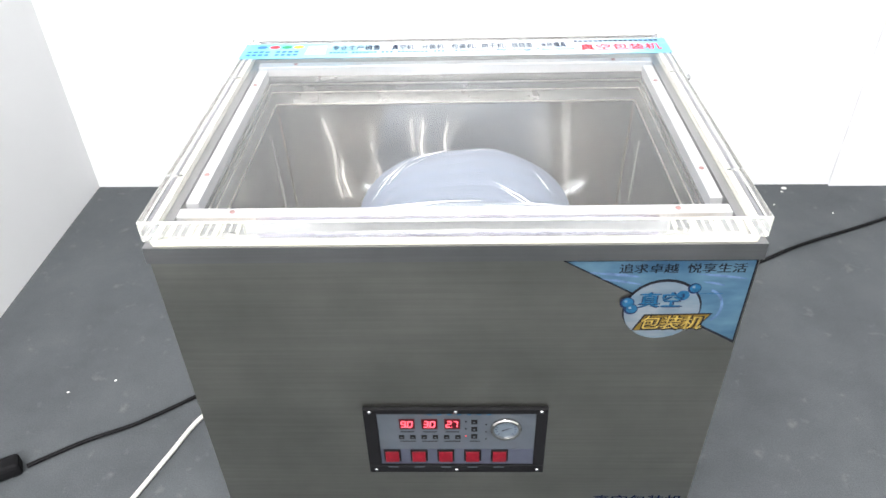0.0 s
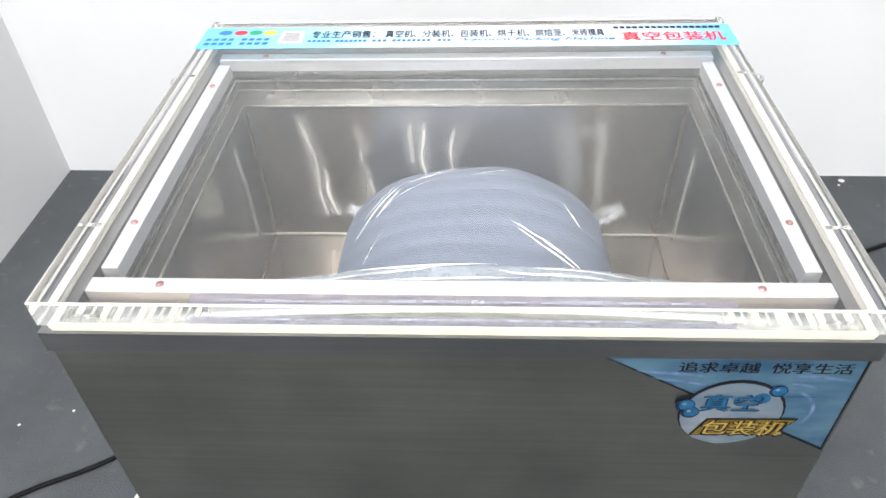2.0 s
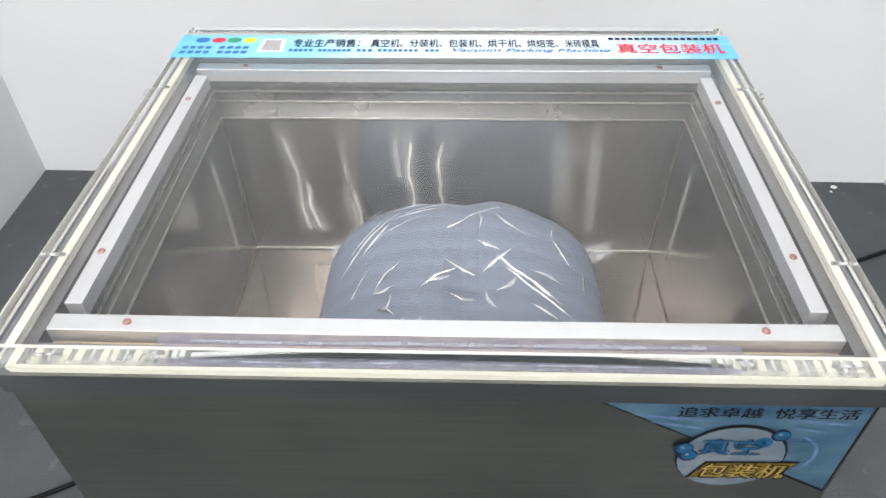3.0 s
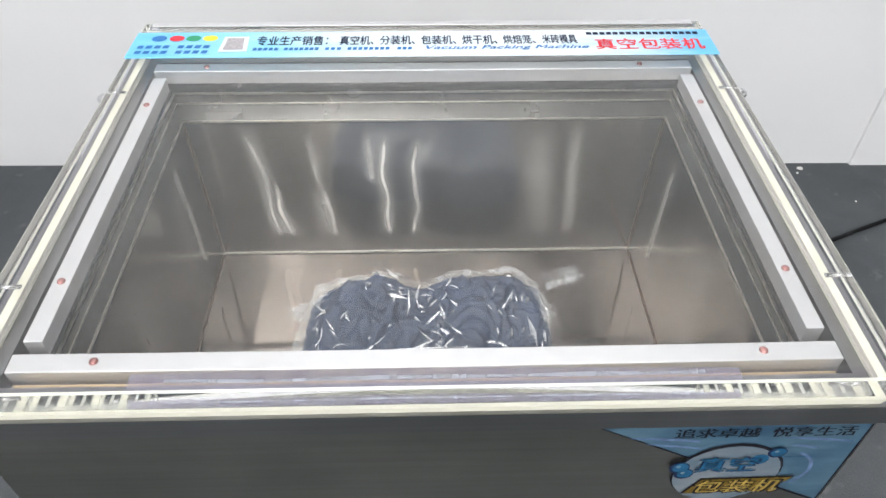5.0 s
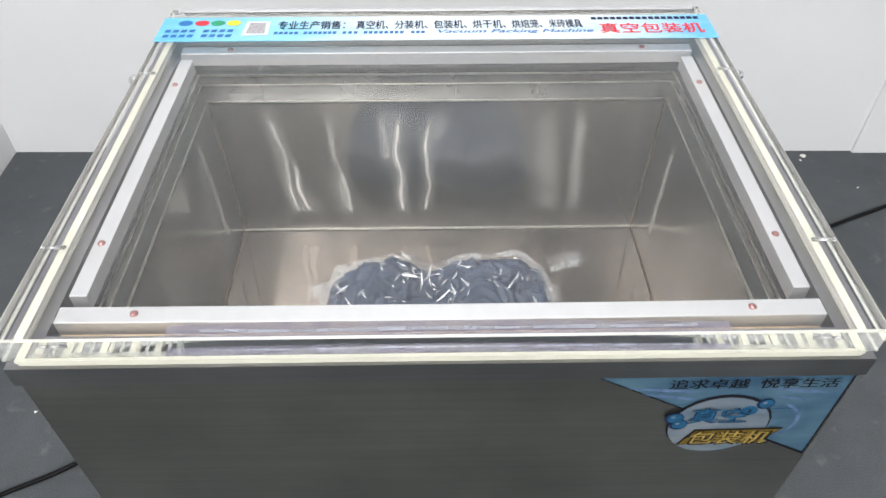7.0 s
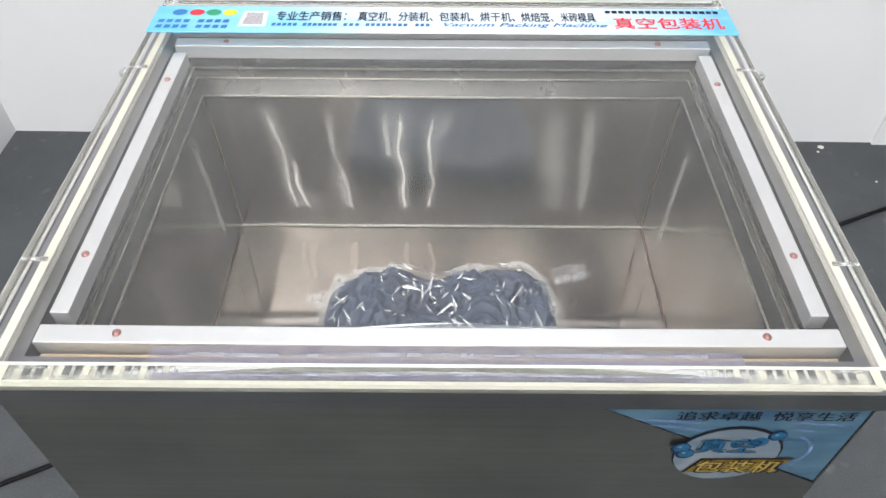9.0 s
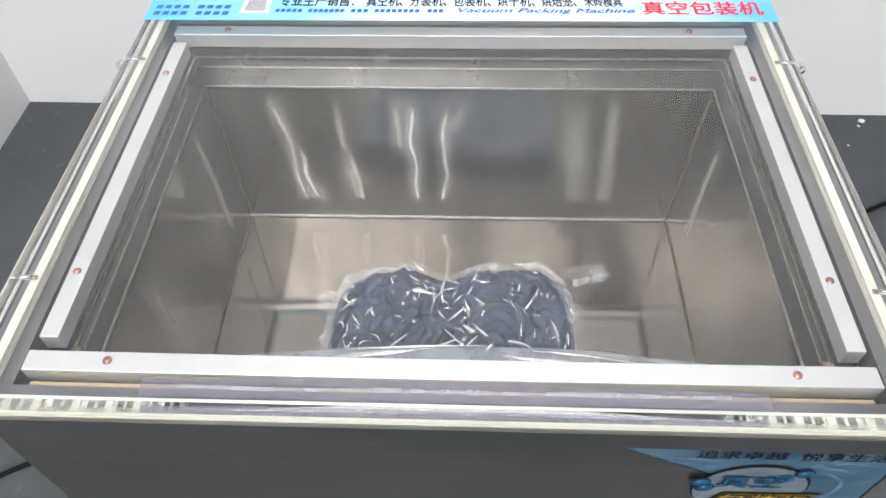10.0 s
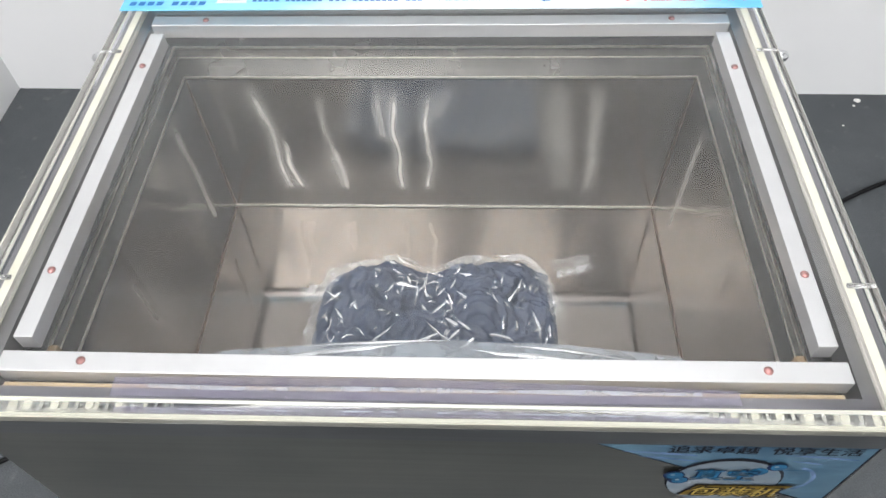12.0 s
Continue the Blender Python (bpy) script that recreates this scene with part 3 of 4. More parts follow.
for dx, digits in ((-0.0633, "9.0"), (-0.0337, "3.0"), (-0.0039, "2.7")):
    part("display", boxed(dx - 0.0104, dx + 0.0104, PN - 0.0012, PN - 0.0002, 0.2632, 0.2828, bev=0.0004), DISPLAY, panel, "lit red number display")
    part("digits", seven_segment(digits, dx, 0.2732, PN - 0.0014), LED, panel, "glowing red seven-segment digits")
for i in range(6):
    kx = -0.0715 + i * 0.0150
    part("key", boxed(kx - 0.0036, kx + 0.0036, PN - 0.0016, PN - 0.0002, 0.2432, 0.2502, bev=0.0006), BLACK, panel)
    part("key_cap", boxed(kx - 0.0014, kx + 0.0014, PN - 0.0020, PN - 0.0017, 0.2458, 0.2478), PANEL_GREY, panel)
for i in range(3):
    kz = 0.2772 - i * 0.0145
    part("key", boxed(0.0210, 0.0290, PN - 0.0016, PN - 0.0002, kz - 0.0042, kz + 0.0042, bev=0.0006), BLACK, panel)
    part("key_cap", boxed(0.0237, 0.0262, PN - 0.0020, PN - 0.0017, kz - 0.0012, kz + 0.0012), PANEL_GREY, panel)
    part("indicator", dome(bmesh.new(), (0.0140, PN - 0.0002, kz), 0.0012, 0.001, (0, -1, 0), 8), (INK, INK, INK_RED)[i], panel)
    part("indicator", dome(bmesh.new(), (0.0405, PN - 0.0002, kz - 0.006), 0.0012, 0.001, (0, -1, 0), 8), INK, panel)
for i in range(5):
    kx = -0.0860 + i * 0.0363
    part("switch_frame", boxed(kx - 0.0116, kx + 0.0116, PN - 0.0018, PN - 0.0002, 0.1965, 0.2205, bev=0.0008), BLACK, panel)
    rocker = bmesh.new()
    box(rocker, kx - 0.0092, kx + 0.0092, PN - 0.0042, PN - 0.0019, 0.1993, 0.2178, bev=0.0007)
    for v in rocker.verts:
        if v.co.y < PN - 0.0030:
            v.co.y += 0.0012 * (v.co.z - 0.2085) / 0.0092
    part("rocker_switch", rocker, RED_DARK, panel, "dark red rocker switch")
GX, GZ = 0.0665, 0.2640
bezel = bmesh.new()
for r0, r1, y0, y1 in ((0.0205, 0.0205, 0.0, 0.0036), (0.0205, 0.0190, 0.0036, 0.0052), (0.0190, 0.0165, 0.0052, 0.0050), (0.0165, 0.0158, 0.0050, 0.0018)):
    rows = [[bezel.verts.new((GX + r * math.cos(k * math.tau / 36), PN - y, GZ + r * math.sin(k * math.tau / 36))) for k in range(36)] for r, y in ((r0, y0), (r1, y1))]
    for k in range(36):
        bezel.faces.new((rows[0][k], rows[0][(k + 1) % 36], rows[1][(k + 1) % 36], rows[1][k]))
bmesh.ops.remove_doubles(bezel, verts=bezel.verts[:], dist=1e-6)
bmesh.ops.recalc_face_normals(bezel, faces=bezel.faces[:])
part("gauge_case", bezel, STEEL_PIT, panel, "round steel-rimmed pressure gauge")
part("gauge_dial", disc(bmesh.new(), front(GX, GZ, PN - 0.0019), 0.0160, seg=36), DIAL, panel)
gt = bmesh.new()
for k in range(13):
    a = radians(225 - k * 22.5)
    p, q = 0.0115, 0.0145
    c, s_ = math.cos(a), math.sin(a)
    w = 0.0005
    vs = [gt.verts.new((GX + r * c + e * s_, PN - 0.0023, GZ + r * s_ - e * c)) for r, e in ((p, -w), (q, -w), (q, w), (p, w))]
    gt.faces.new(vs)
part("gauge_marks", gt, INK_NAVY, panel)
part("gauge_needle", poly([(-0.006, -0.0009), (0.012, 0.0), (-0.006, 0.0009)], front(GX, GZ, PN - 0.0028) @ pose(0, 0, 0, 0, 0, 25)), INK, panel)
# unreadable captions as plain bars
for cx, cz, cw in ((-0.0633, 0.2567, 0.018), (-0.0337, 0.2567, 0.018), (-0.0039, 0.2567, 0.018), (-0.0633, 0.2375, 0.021), (-0.0337, 0.2375, 0.021), (-0.0039, 0.2375, 0.021), (0.026, 0.2375, 0.013)):
    part("caption", boxed(cx - cw / 2, cx + cw / 2, PN - 0.0005, PN - 0.0001, cz - 0.0006, cz + 0.0006), INK, panel)
for i in range(7):
    cx = -0.033 + i * 0.0128
    part("caption", boxed(cx - 0.0026, cx + 0.0026, PN - 0.0005, PN - 0.0001, 0.2900, 0.2930), INK_TEAL, panel)
for i in range(5):
    cx = -0.0860 + i * 0.0363
    part("caption", boxed(cx - 0.007, cx + 0.007, FY - 0.0070, FY - 0.0066, 0.1855, 0.1872), PANEL_GREY, panel)

# ---- sticker on the front ----
st = thing("corner_sticker", (0.24, FY, 0.48), "blue triangular sticker with dark border and printed lettering", "sticker")


def layer(k):
    return FY - 0.0006 - 0.0005 * k


TRI = [(0.117, 0.5405), (0.3295, 0.5405), (0.3285, 0.415)]
CEN = (sum(p[0] for p in TRI) / 3, sum(p[1] for p in TRI) / 3)


def flat(points, k):
    return poly([(x, z) for x, z in points][::-1], front(0, 0, layer(k)))


part("border", flat(TRI, 0), INK, st)
INNER = [(0.1245, 0.5382), (0.3270, 0.5382), (0.3263, 0.4205)]
part("print", flat(INNER, 1), STICKER_BLUE, st)


def front_disc(x, z, r, k, rz=None):
    return disc(bmesh.new(), front(x, z, layer(k)), r, rz)


for x0, z0, x1, z1, h in ((0.150, 0.5225, 0.205, 0.5165, 0.0035), (0.163, 0.5140, 0.208, 0.5060, 0.0028), (0.268, 0.5200, 0.322, 0.5135, 0.0030), (0.276, 0.5090, 0.300, 0.5040, 0.0024)):
    wisp = [(x0 + (x1 - x0) * i / 10, z0 + (z1 - z0) * i / 10 + h * (0.15 + 0.85 * noise.noise((i * 0.9, x0 * 90, 2.0)) ** 2 + 0.5 * math.sin(i * 0.314))) for i in range(11)]
    part("wisp", flat(wisp + [(x1, z1 - 0.001), ((x0 + x1) / 2, (z0 + z1) / 2 - h * 0.4), (x0, z0 - 0.0005)], 1.4), INK_LILAC, st, "pale lilac printed wisp")
swirl = [(0.2790 + r * math.cos(radians(a)), 0.4720 + 1.1 * r * math.sin(radians(a))) for r, angles in ((0.0255, range(-50, 71, 12)), (0.0225, range(70, -51, -12))) for a in angles]
part("wisp", flat(swirl[::-1], 1.4), INK_LILAC, st, "pale lilac printed wisp")
part("emblem_outline", front_disc(0.2365, 0.4693, 0.0442, 2), INK, st)
part("emblem", front_disc(0.2365, 0.4675, 0.0425, 3), SPHERE_BLUE, st)
for ex, ez, er in ((0.196, 0.480, 0.0082), (0.2015, 0.4705, 0.0078), (0.2675, 0.5005, 0.0075)):
    part("bubble", front_disc(ex, ez, er, 4), INK_NAVY, st)
    part("bubble", front_disc(ex + 0.0006, ez + 0.0008, er * 0.78, 5), INK_TEAL, st)
    part("glint", front_disc(ex - er * 0.2, ez + er * 0.35, er * 0.22, 5.5), SPHERE_BLUE, st)
part("bubble", front_disc(0.2565, 0.4905, 0.0072, 4), INK_TEAL, st)
part("gold_plate", flat([(0.206, 0.4375), (0.2175, 0.4625), (0.2945, 0.4640), (0.2790, 0.4395)], 4), INK, st)
part("gold_plate", flat([(0.2085, 0.4390), (0.2190, 0.4610), (0.2918, 0.4625), (0.2775, 0.4410)], 5), GOLD, st)
lettering("包装机", 0.0745, 0.0238, front(0.2505, 0.4500, layer(6)), INK, st, shear=0.15, bold=0.16)
lettering("包装机", 0.069, 0.0200, front(0.2495, 0.4512, layer(7)), GOLD_LIGHT, st, shear=0.15, bold=0.02)
lettering("真空", 0.050, 0.0236, front(0.2332, 0.4843, layer(5)), INK_NAVY, st, bold=0.09)
lettering("真空", 0.046, 0.0220, front(0.2322, 0.4853, layer(6)), INK_TEAL, st)
lettering("追求卓越", 0.064, 0.0130, front(0.2140, 0.5285, layer(2)), INK, st)
lettering("悦享生活", 0.064, 0.0130, front(0.2870, 0.5285, layer(2)), INK, st)
part("rule", flat([(0.272, 0.4925), (0.300, 0.4925), (0.300, 0.4918), (0.272, 0.4918)], 2), INK_TEAL, st)
lettering("真空包装机", 0.128, 0.024, front(0.260, 0.101, layer(0)), INK_NAVY, machine)

# ---- banner on the lid ----
BZ = LID1 + 0.0005
bn = thing("lid_banner", (0, 0.47, BZ), "pale blue and white advertising strip stuck on the clear lid", "sticker")
part("strip", boxed(-0.331, 0.331, 0.4415, 0.4985, BZ, BZ + 0.0012), BANNER, bn)


def top(x, y, k):
    return pose(x, y, BZ + 0.0012 + 0.0005 * k)


for bx, ink in ((-0.303, INK_BLUE), (-0.283, INK_RED), (-0.264, INK_GREEN), (-0.245, INK_YELLOW)):
    part("colour_oval", disc(bmesh.new(), top(bx, 0.4835, 1), 0.0085, 0.0068), ink, bn)
for bx, by, bw in ((-0.304, 0.4640, 0.038), (-0.259, 0.4640, 0.038), (-0.304, 0.4520, 0.038), (-0.259, 0.4520, 0.038)):
    for i in range(4):
        x0 = bx - bw / 2 + i * bw / 4
        part("caption", poly([(x0, by - 0.0034), (x0 + bw / 4 - 0.0028, by - 0.0034), (x0 + bw / 4 - 0.002, by + 0.0034), (x0 + 0.0008, by + 0.0034)], top(0, 0, 1)), INK_BLUE, bn)
part("pale_square", poly([(-0.231, 0.4520), (-0.199, 0.4520), (-0.201, 0.4870), (-0.229, 0.4870)], top(0, 0, 1)), PRINT_WHITE, bn)
part("pale_square", poly([(-0.226, 0.4565), (-0.204, 0.4565), (-0.206, 0.4825), (-0.225, 0.4825)], top(0, 0, 2)), plain("print_grey", (0.42, 0.40, 0.42), 0.6, var=0.4, scale=420), bn)
for text, xa, xb in (("专业生产销售：", -0.193, -0.108), ("真空机、", -0.099, -0.056), ("分装机、", -0.053, -0.009), ("包装机、", -0.006, 0.038), ("烘干机、", 0.041, 0.085), ("烘焙笼、", 0.088, 0.129), ("米砖模具", 0.133, 0.177)):
    lettering(text, xb - xa - 0.004, 0.0215, top((xa + xb) / 2, 0.4765, 1), INK_NAVY, bn)
for xa, xb in ((-0.193, -0.163), (-0.158, -0.118), (-0.112, -0.092), (-0.087, -0.038), (-0.031, -0.013)):
    n = max(2, round((xb - xa) / 0.006))
    for i in range(n):
        x0 = xa + (xb - xa) * i / n
        part("caption", poly([(x0, 0.4545), (x0 + 0.0042, 0.4545), (x0 + 0.0046, 0.4605), (x0 + 0.0004, 0.4605)], top(0, 0, 1)), INK_BLUE, bn)
lettering("Vacuum Packing Machine", 0.185, 0.0105, top(0.094, 0.4575, 1), INK_BLUE, bn, shear=0.3)
lettering("真空包装机", 0.124, 0.0250, top(0.2565, 0.4640, 1), INK_RED, bn)
for i in range(17):
    x0 = 0.188 + i * 0.0078
    part("caption", poly([(x0, 0.4860), (x0 + 0.0060, 0.4860), (x0 + 0.0060, 0.4925), (x0, 0.4925)], top(0, 0, 1)), INK_NAVY, bn)

# ---- cables and scraps on the floor ----


def cable(points, r, mat, label):
    pts = [Vector(p) for p in points]
    ob = part("power_cable", tube(pts, r), mat, None, smooth=True)
    return tagged(ob, label, "cable")


cable([(-0.326, 0.35, 0.06), (-0.40, 0.335, 0.03), (-0.47, 0.30, 0.006), (-0.573, 0.226, 0.0045), (-0.658, 0.182, 0.0045), (-0.735, 0.131, 0.0045)], 0.0038, BLACK, "thin black power cable lying on the carpet")
cable([(-0.330, 0.33, 0.05), (-0.40, 0.30, 0.012), (-0.464, 0.236, 0.0055), (-0.497, 0.152, 0.0055), (-0.535, 0.05, 0.0055), (-0.60, -0.12, 0.0055)], 0.0042, WHITE_CABLE, "white power cable lying on the carpet")
cable([(0.330, 0.50, 0.05), (0.45, 0.55, 0.012), (0.56, 0.615, 0.0045), (0.685, 0.682, 0.0045), (0.78, 0.735, 0.0045), (0.852, 0.768, 0.0045), (1.046, 0.852, 0.0045), (1.30, 0.98, 0.0045)], 0.0042, BLACK, "black power cable running over the carpet")
sock = thing("power_strip", (-0.79, 0.105, 0.0), "black cable joint lying on the carpet", "power strip")
sb = boxed(-0.85, -0.735, 0.088, 0.120, 0.001, 0.028, bev=0.006)
bmesh.ops.rotate(sb, verts=sb.verts, cent=(-0.79, 0.105, 0.01), matrix=Matrix.Rotation(radians(28), 3, "Z"))
part("casing", sb, BLACK, sock)
rng = random.Random(4)
for sx, sy, sr in ((0.852, 0.995, 0.008), (0.84, 0.98, 0.004), (0.80, 0.92, 0.003), (1.02, 0.66, 0.004), (1.06, 0.60, 0.004), (-0.66, 0.33, 0.003), (-0.62, 0.05, 0.003), (-0.74, 0.30, 0.003), (0.93, 0.88, 0.003)):
    bm = bmesh.new()
    bmesh.ops.create_icosphere(bm, subdivisions=1, radius=1)
    for v in bm.verts:
        v.co = Vector((sx, sy, sr * 0.35)) + Vector((v.co.x * sr * rng.uniform(0.6, 1.2), v.co.y * sr * rng.uniform(0.6, 1.2), v.co.z * sr * 0.35))
    tagged(part("paper_scrap", bm, PAPER), "tiny white paper scrap on the carpet", "scrap", "scraps on the carpet")

# ---- the bag ----
# stages: 0 puffed up, 1 first creases, 2 two lobes, 3 shrunk and crumpled
NU, NV = 20, 14
bag = thing("vacuum_bag", (0.015, 0.22, PZ0), "clear plastic bag round blue-grey cloth, shrinking to crumples", "bag")
ORIGIN = Vector((0.015, 0.22, PZ0))


def pillow(a, p, r):
    return max(0.0, 1 - abs(a) ** p) ** r


def raw(k, u, v):
    """Place on the bag's upper skin, from ORIGIN; u across and v from front to back, -1..1."""
    if k < 3:
        hw, y0, y1, hf, hb = ((0.156, -0.140, 0.166, 0.182, 0.184), (0.154, -0.140, 0.154, 0.172, 0.174), (0.151, -0.140, 0.138, 0.156, 0.160))[k]
        rim = 0.55 - 0.2 * max(0, v) ** 3
        x = hw * u * (1 - 0.13 * max(0, v) ** 4)
        y = (y0 + y1) / 2 + (y1 - y0) / 2 * v * (1 - 0.16 * u ** 4 * max(0, v))
        h = hf + (hb - hf) * (v + 1) / 2
        back = pillow(v, 3.0, 0.6) if v > 0 else pillow(v, 8, 0.5)
        z = h * (rim + (1 - rim) * pillow(u, 2.3, 0.68) * back)
        if k:
            dip = math.exp(-((u - 0.04) / 0.15) ** 2)
            z *= 1 - (0.025, 0.06)[k - 1] * dip
            z += (0.002, 0.005)[k - 1] * noise.noise((u * 3.5, v * 3.5, 4.0)) * pillow(u, 2, 1)
        z += 0.008 * noise.noise((u * 1.7 + 3, v * 1.7, 1.0)) * pillow(u, 2, 1)
        return Vector((x, y, z))
    waist = 1 - 0.13 * math.exp(-((u - 0.02) / 0.30) ** 2)
    x = 0.139 * u * (1 - 0.05 * v * v)
    y = -0.012 + 0.102 * v * waist * (1 - 0.20 * abs(u) ** 4) + 0.008 * max(0, v) * u
    z = 0.006 + 0.036 * pillow(u, 3, 0.5) * pillow(v, 3, 0.5) * (1 - 0.28 * math.exp(-((u - 0.02) / 0.26) ** 2))
    z *= 1 + 0.4 * noise.noise((u * 4.0, v * 3.0, 9.0))
    return Vector((x - 0.016, y, z + 0.004))


def evened(points):
    """Parameters, -1..1, at even lengths along a line."""
    run = [0.0]
    for p, q in zip(points, points[1:]):
        run.append(run[-1] + (q - p).length)
    grid = np.linspace(-1, 1, len(points))
    return lambda a: float(np.interp((a + 1) / 2 * run[-1], run, grid))


LINE = [-1 + i / 100 for i in range(201)]
EVEN = [(evened([raw(k, a, 0.0) for a in LINE]), evened([raw(k, 0.4, a) for a in LINE])) for k in range(4)]


def stage(k, u, v):
    return raw(k, EVEN[k][0](u), EVEN[k][1](v))


def skin_axes(k, u, v):
    e = 0.045
    a, b = stage(k, min(1, u + e), v) - stage(k, max(-1, u - e), v), stage(k, u, min(1, v + e)) - stage(k, u, max(-1, v - e))
    n = a.cross(b)
    n = n.normalized() if n.length > 1e-9 else Vector((0, 0, 1))
    a = (a - n * a.dot(n)).normalized()
    return a, n.cross(a), n


def skin_pose(k, u, v, lift=0.0):
    a, b, n = skin_axes(k, u, v)
    m = Matrix((a, b, n)).transposed().to_4x4()
    m.translation = stage(k, u, v) + n * lift
    return m


# seconds, stage, and how much air still lifts the shrunk bundle
TIMES = ((0.0, 0, 0), (2.55, 0, 0), (2.9, 1, 0), (3.2, 2, 0), (4.6, 3, 0.040), (5.5, 3, 0.034), (7.0, 3, 0.022), (9.0, 3, 0.009), (12.0, 3, 0))


def raised(m, rise):
    return Matrix.Translation((0, 0, rise)) @ m


moving = []
rng = random.Random(11)


def crumple(u, v):
    """The shrunk bundle: film drawn tight into sharp, winding folds at three sizes."""
    p = stage(3, 2 * u - 1, 2 * v - 1)
    q = Vector((p.x, p.y, 0))
    w = Vector((noise.noise(q * 30), noise.noise(q * 30 + Vector((7, 0, 0))), 0))
    big = 1 - 2 * abs(noise.noise(q * 34 + 0.8 * w + Vector((3, 1, 0.4))))
    mid = 1 - 2 * abs(noise.noise(q * 72 + 1.2 * w + Vector((0, 5, 2.2))))
    low = noise.noise(q * 16 + Vector((2, 2, 5)))
    tiny = 1 - 2 * abs(noise.noise(q * 130 + 1.5 * w + Vector((4, 5, 1.2))))
    fold = 0.0070 * (big ** 3 if big > 0 else 0.0) + 0.0050 * (mid ** 2 if mid > 0 else 0.0) + 0.0022 * (tiny ** 2 if tiny > 0 else 0.0) + 0.008 * low
    rim = min(1.0, 5 * min(u, 1 - u, v, 1 - v))
    return ORIGIN + p + skin_axes(3, 2 * u - 1, 2 * v - 1)[2] * (fold * rim - 0.002)


def bundle():
    """The crumpled upper side, and a skirt below its edge."""
    bm = sheet(190, 140, crumple)
    rim = [e for e in bm.edges if e.is_boundary]
    low = [v for v in bmesh.ops.extrude_edge_only(bm, edges=rim)["geom"] if isinstance(v, bmesh.types.BMVert)]
    for v in low:
        v.co.z -= 0.046
    return bm


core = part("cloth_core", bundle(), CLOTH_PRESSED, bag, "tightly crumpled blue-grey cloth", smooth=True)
CORE_ROWS = [(0.0, pose(0, 0, 0.040))] + [(t, pose(0, 0, rise)) for t, k, rise in TIMES if k == 3]
moving.append((core, CORE_ROWS))


def fringe(u, v):
    """The clear welded margin round the bundle, crinkled and of uneven width."""
    a = u * math.tau
    c, d = math.cos(a), math.sin(a)
    n = max(abs(c), abs(d)) ** 0.7
    p = raw(3, 0.97 * c / n, 0.97 * d / n)
    wide = 0.007 + 0.020 * max(0.0, noise.noise((c * 2.2, d * 2.2, 3.1))) + 0.006 * abs(c) + 0.004 * noise.noise((c * 9, d * 9, 1.0))
    out = Vector((c, d, 0)) * (wide * v - 0.004)
    return ORIGIN + p + out + Vector((0, 0, 0.006 + 0.007 * noise.noise((c * 11, d * 11, v * 2)) + 0.004 * v * noise.noise((c * 25, d * 25, 4.0))))


for i in range(NU):
    for j in range(NV):
        u0, v0, du, dv = -1 + 2 * i / NU, -1 + 2 * j / NV, 2 / NU, 2 / NV
        uc, vc = u0 + du / 2, v0 + dv / 2
        home = skin_pose(0, uc, vc)
        inv = home.inverted()
        bm, n, normals = bmesh.new(), 4, []
        g = []
        for a in range(n + 1):
            g.append([])
            for b in range(n + 1):
                uu, vv = u0 + du * a / n, v0 + dv * b / n
                g[-1].append(bm.verts.new(inv @ stage(0, uu, vv)))
                normals.append(inv.to_3x3() @ skin_axes(0, min(0.985, max(-0.985, uu)), min(0.985, max(-0.985, vv)))[2])
        for a in range(n):
            for b in range(n):
                bm.faces.new((g[a][b], g[a + 1][b], g[a + 1][b + 1], g[a][b + 1]))
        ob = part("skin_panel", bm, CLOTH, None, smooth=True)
        ob.data.normals_split_custom_set_from_vertices(normals)
        ob.parent = bag
        tilt = [(rng.gauss(0, 1), rng.gauss(0, 1)) for _ in range(2)]
        rows = []
        for t, k, rise in TIMES:
            m = (skin_pose(k, uc * 0.88, vc * 0.92) if k == 3 else skin_pose(k, uc, vc)) if k else home.copy()
            if k:
                amp = (0, 0.4, 0.7, 12)[k]
                lift = (0, 0.0, 0.0, -0.013)[k] * rng.uniform(0.5, 1.4)
                tx, ty = tilt[0] if k < 3 else tilt[1]
                if k == 3 and max(abs(uc), abs(vc)) > 0.86:
                    amp = 6
                m = m @ pose(0, 0, lift, max(-26, min(26, amp * tx)), max(-26, min(26, amp * ty)))
            if k == 3 and len(rows) > 4:
                m = rows[4][1].copy()
                m.translation.z += rise - TIMES[4][2]
                rows.append((t, m))
                continue
            rows.append((t, raised(m, rise)))
        moving.append((ob, rows))

# lower side panels of the bag: upright while it is puffed up, folded in underneath once it is shrunk


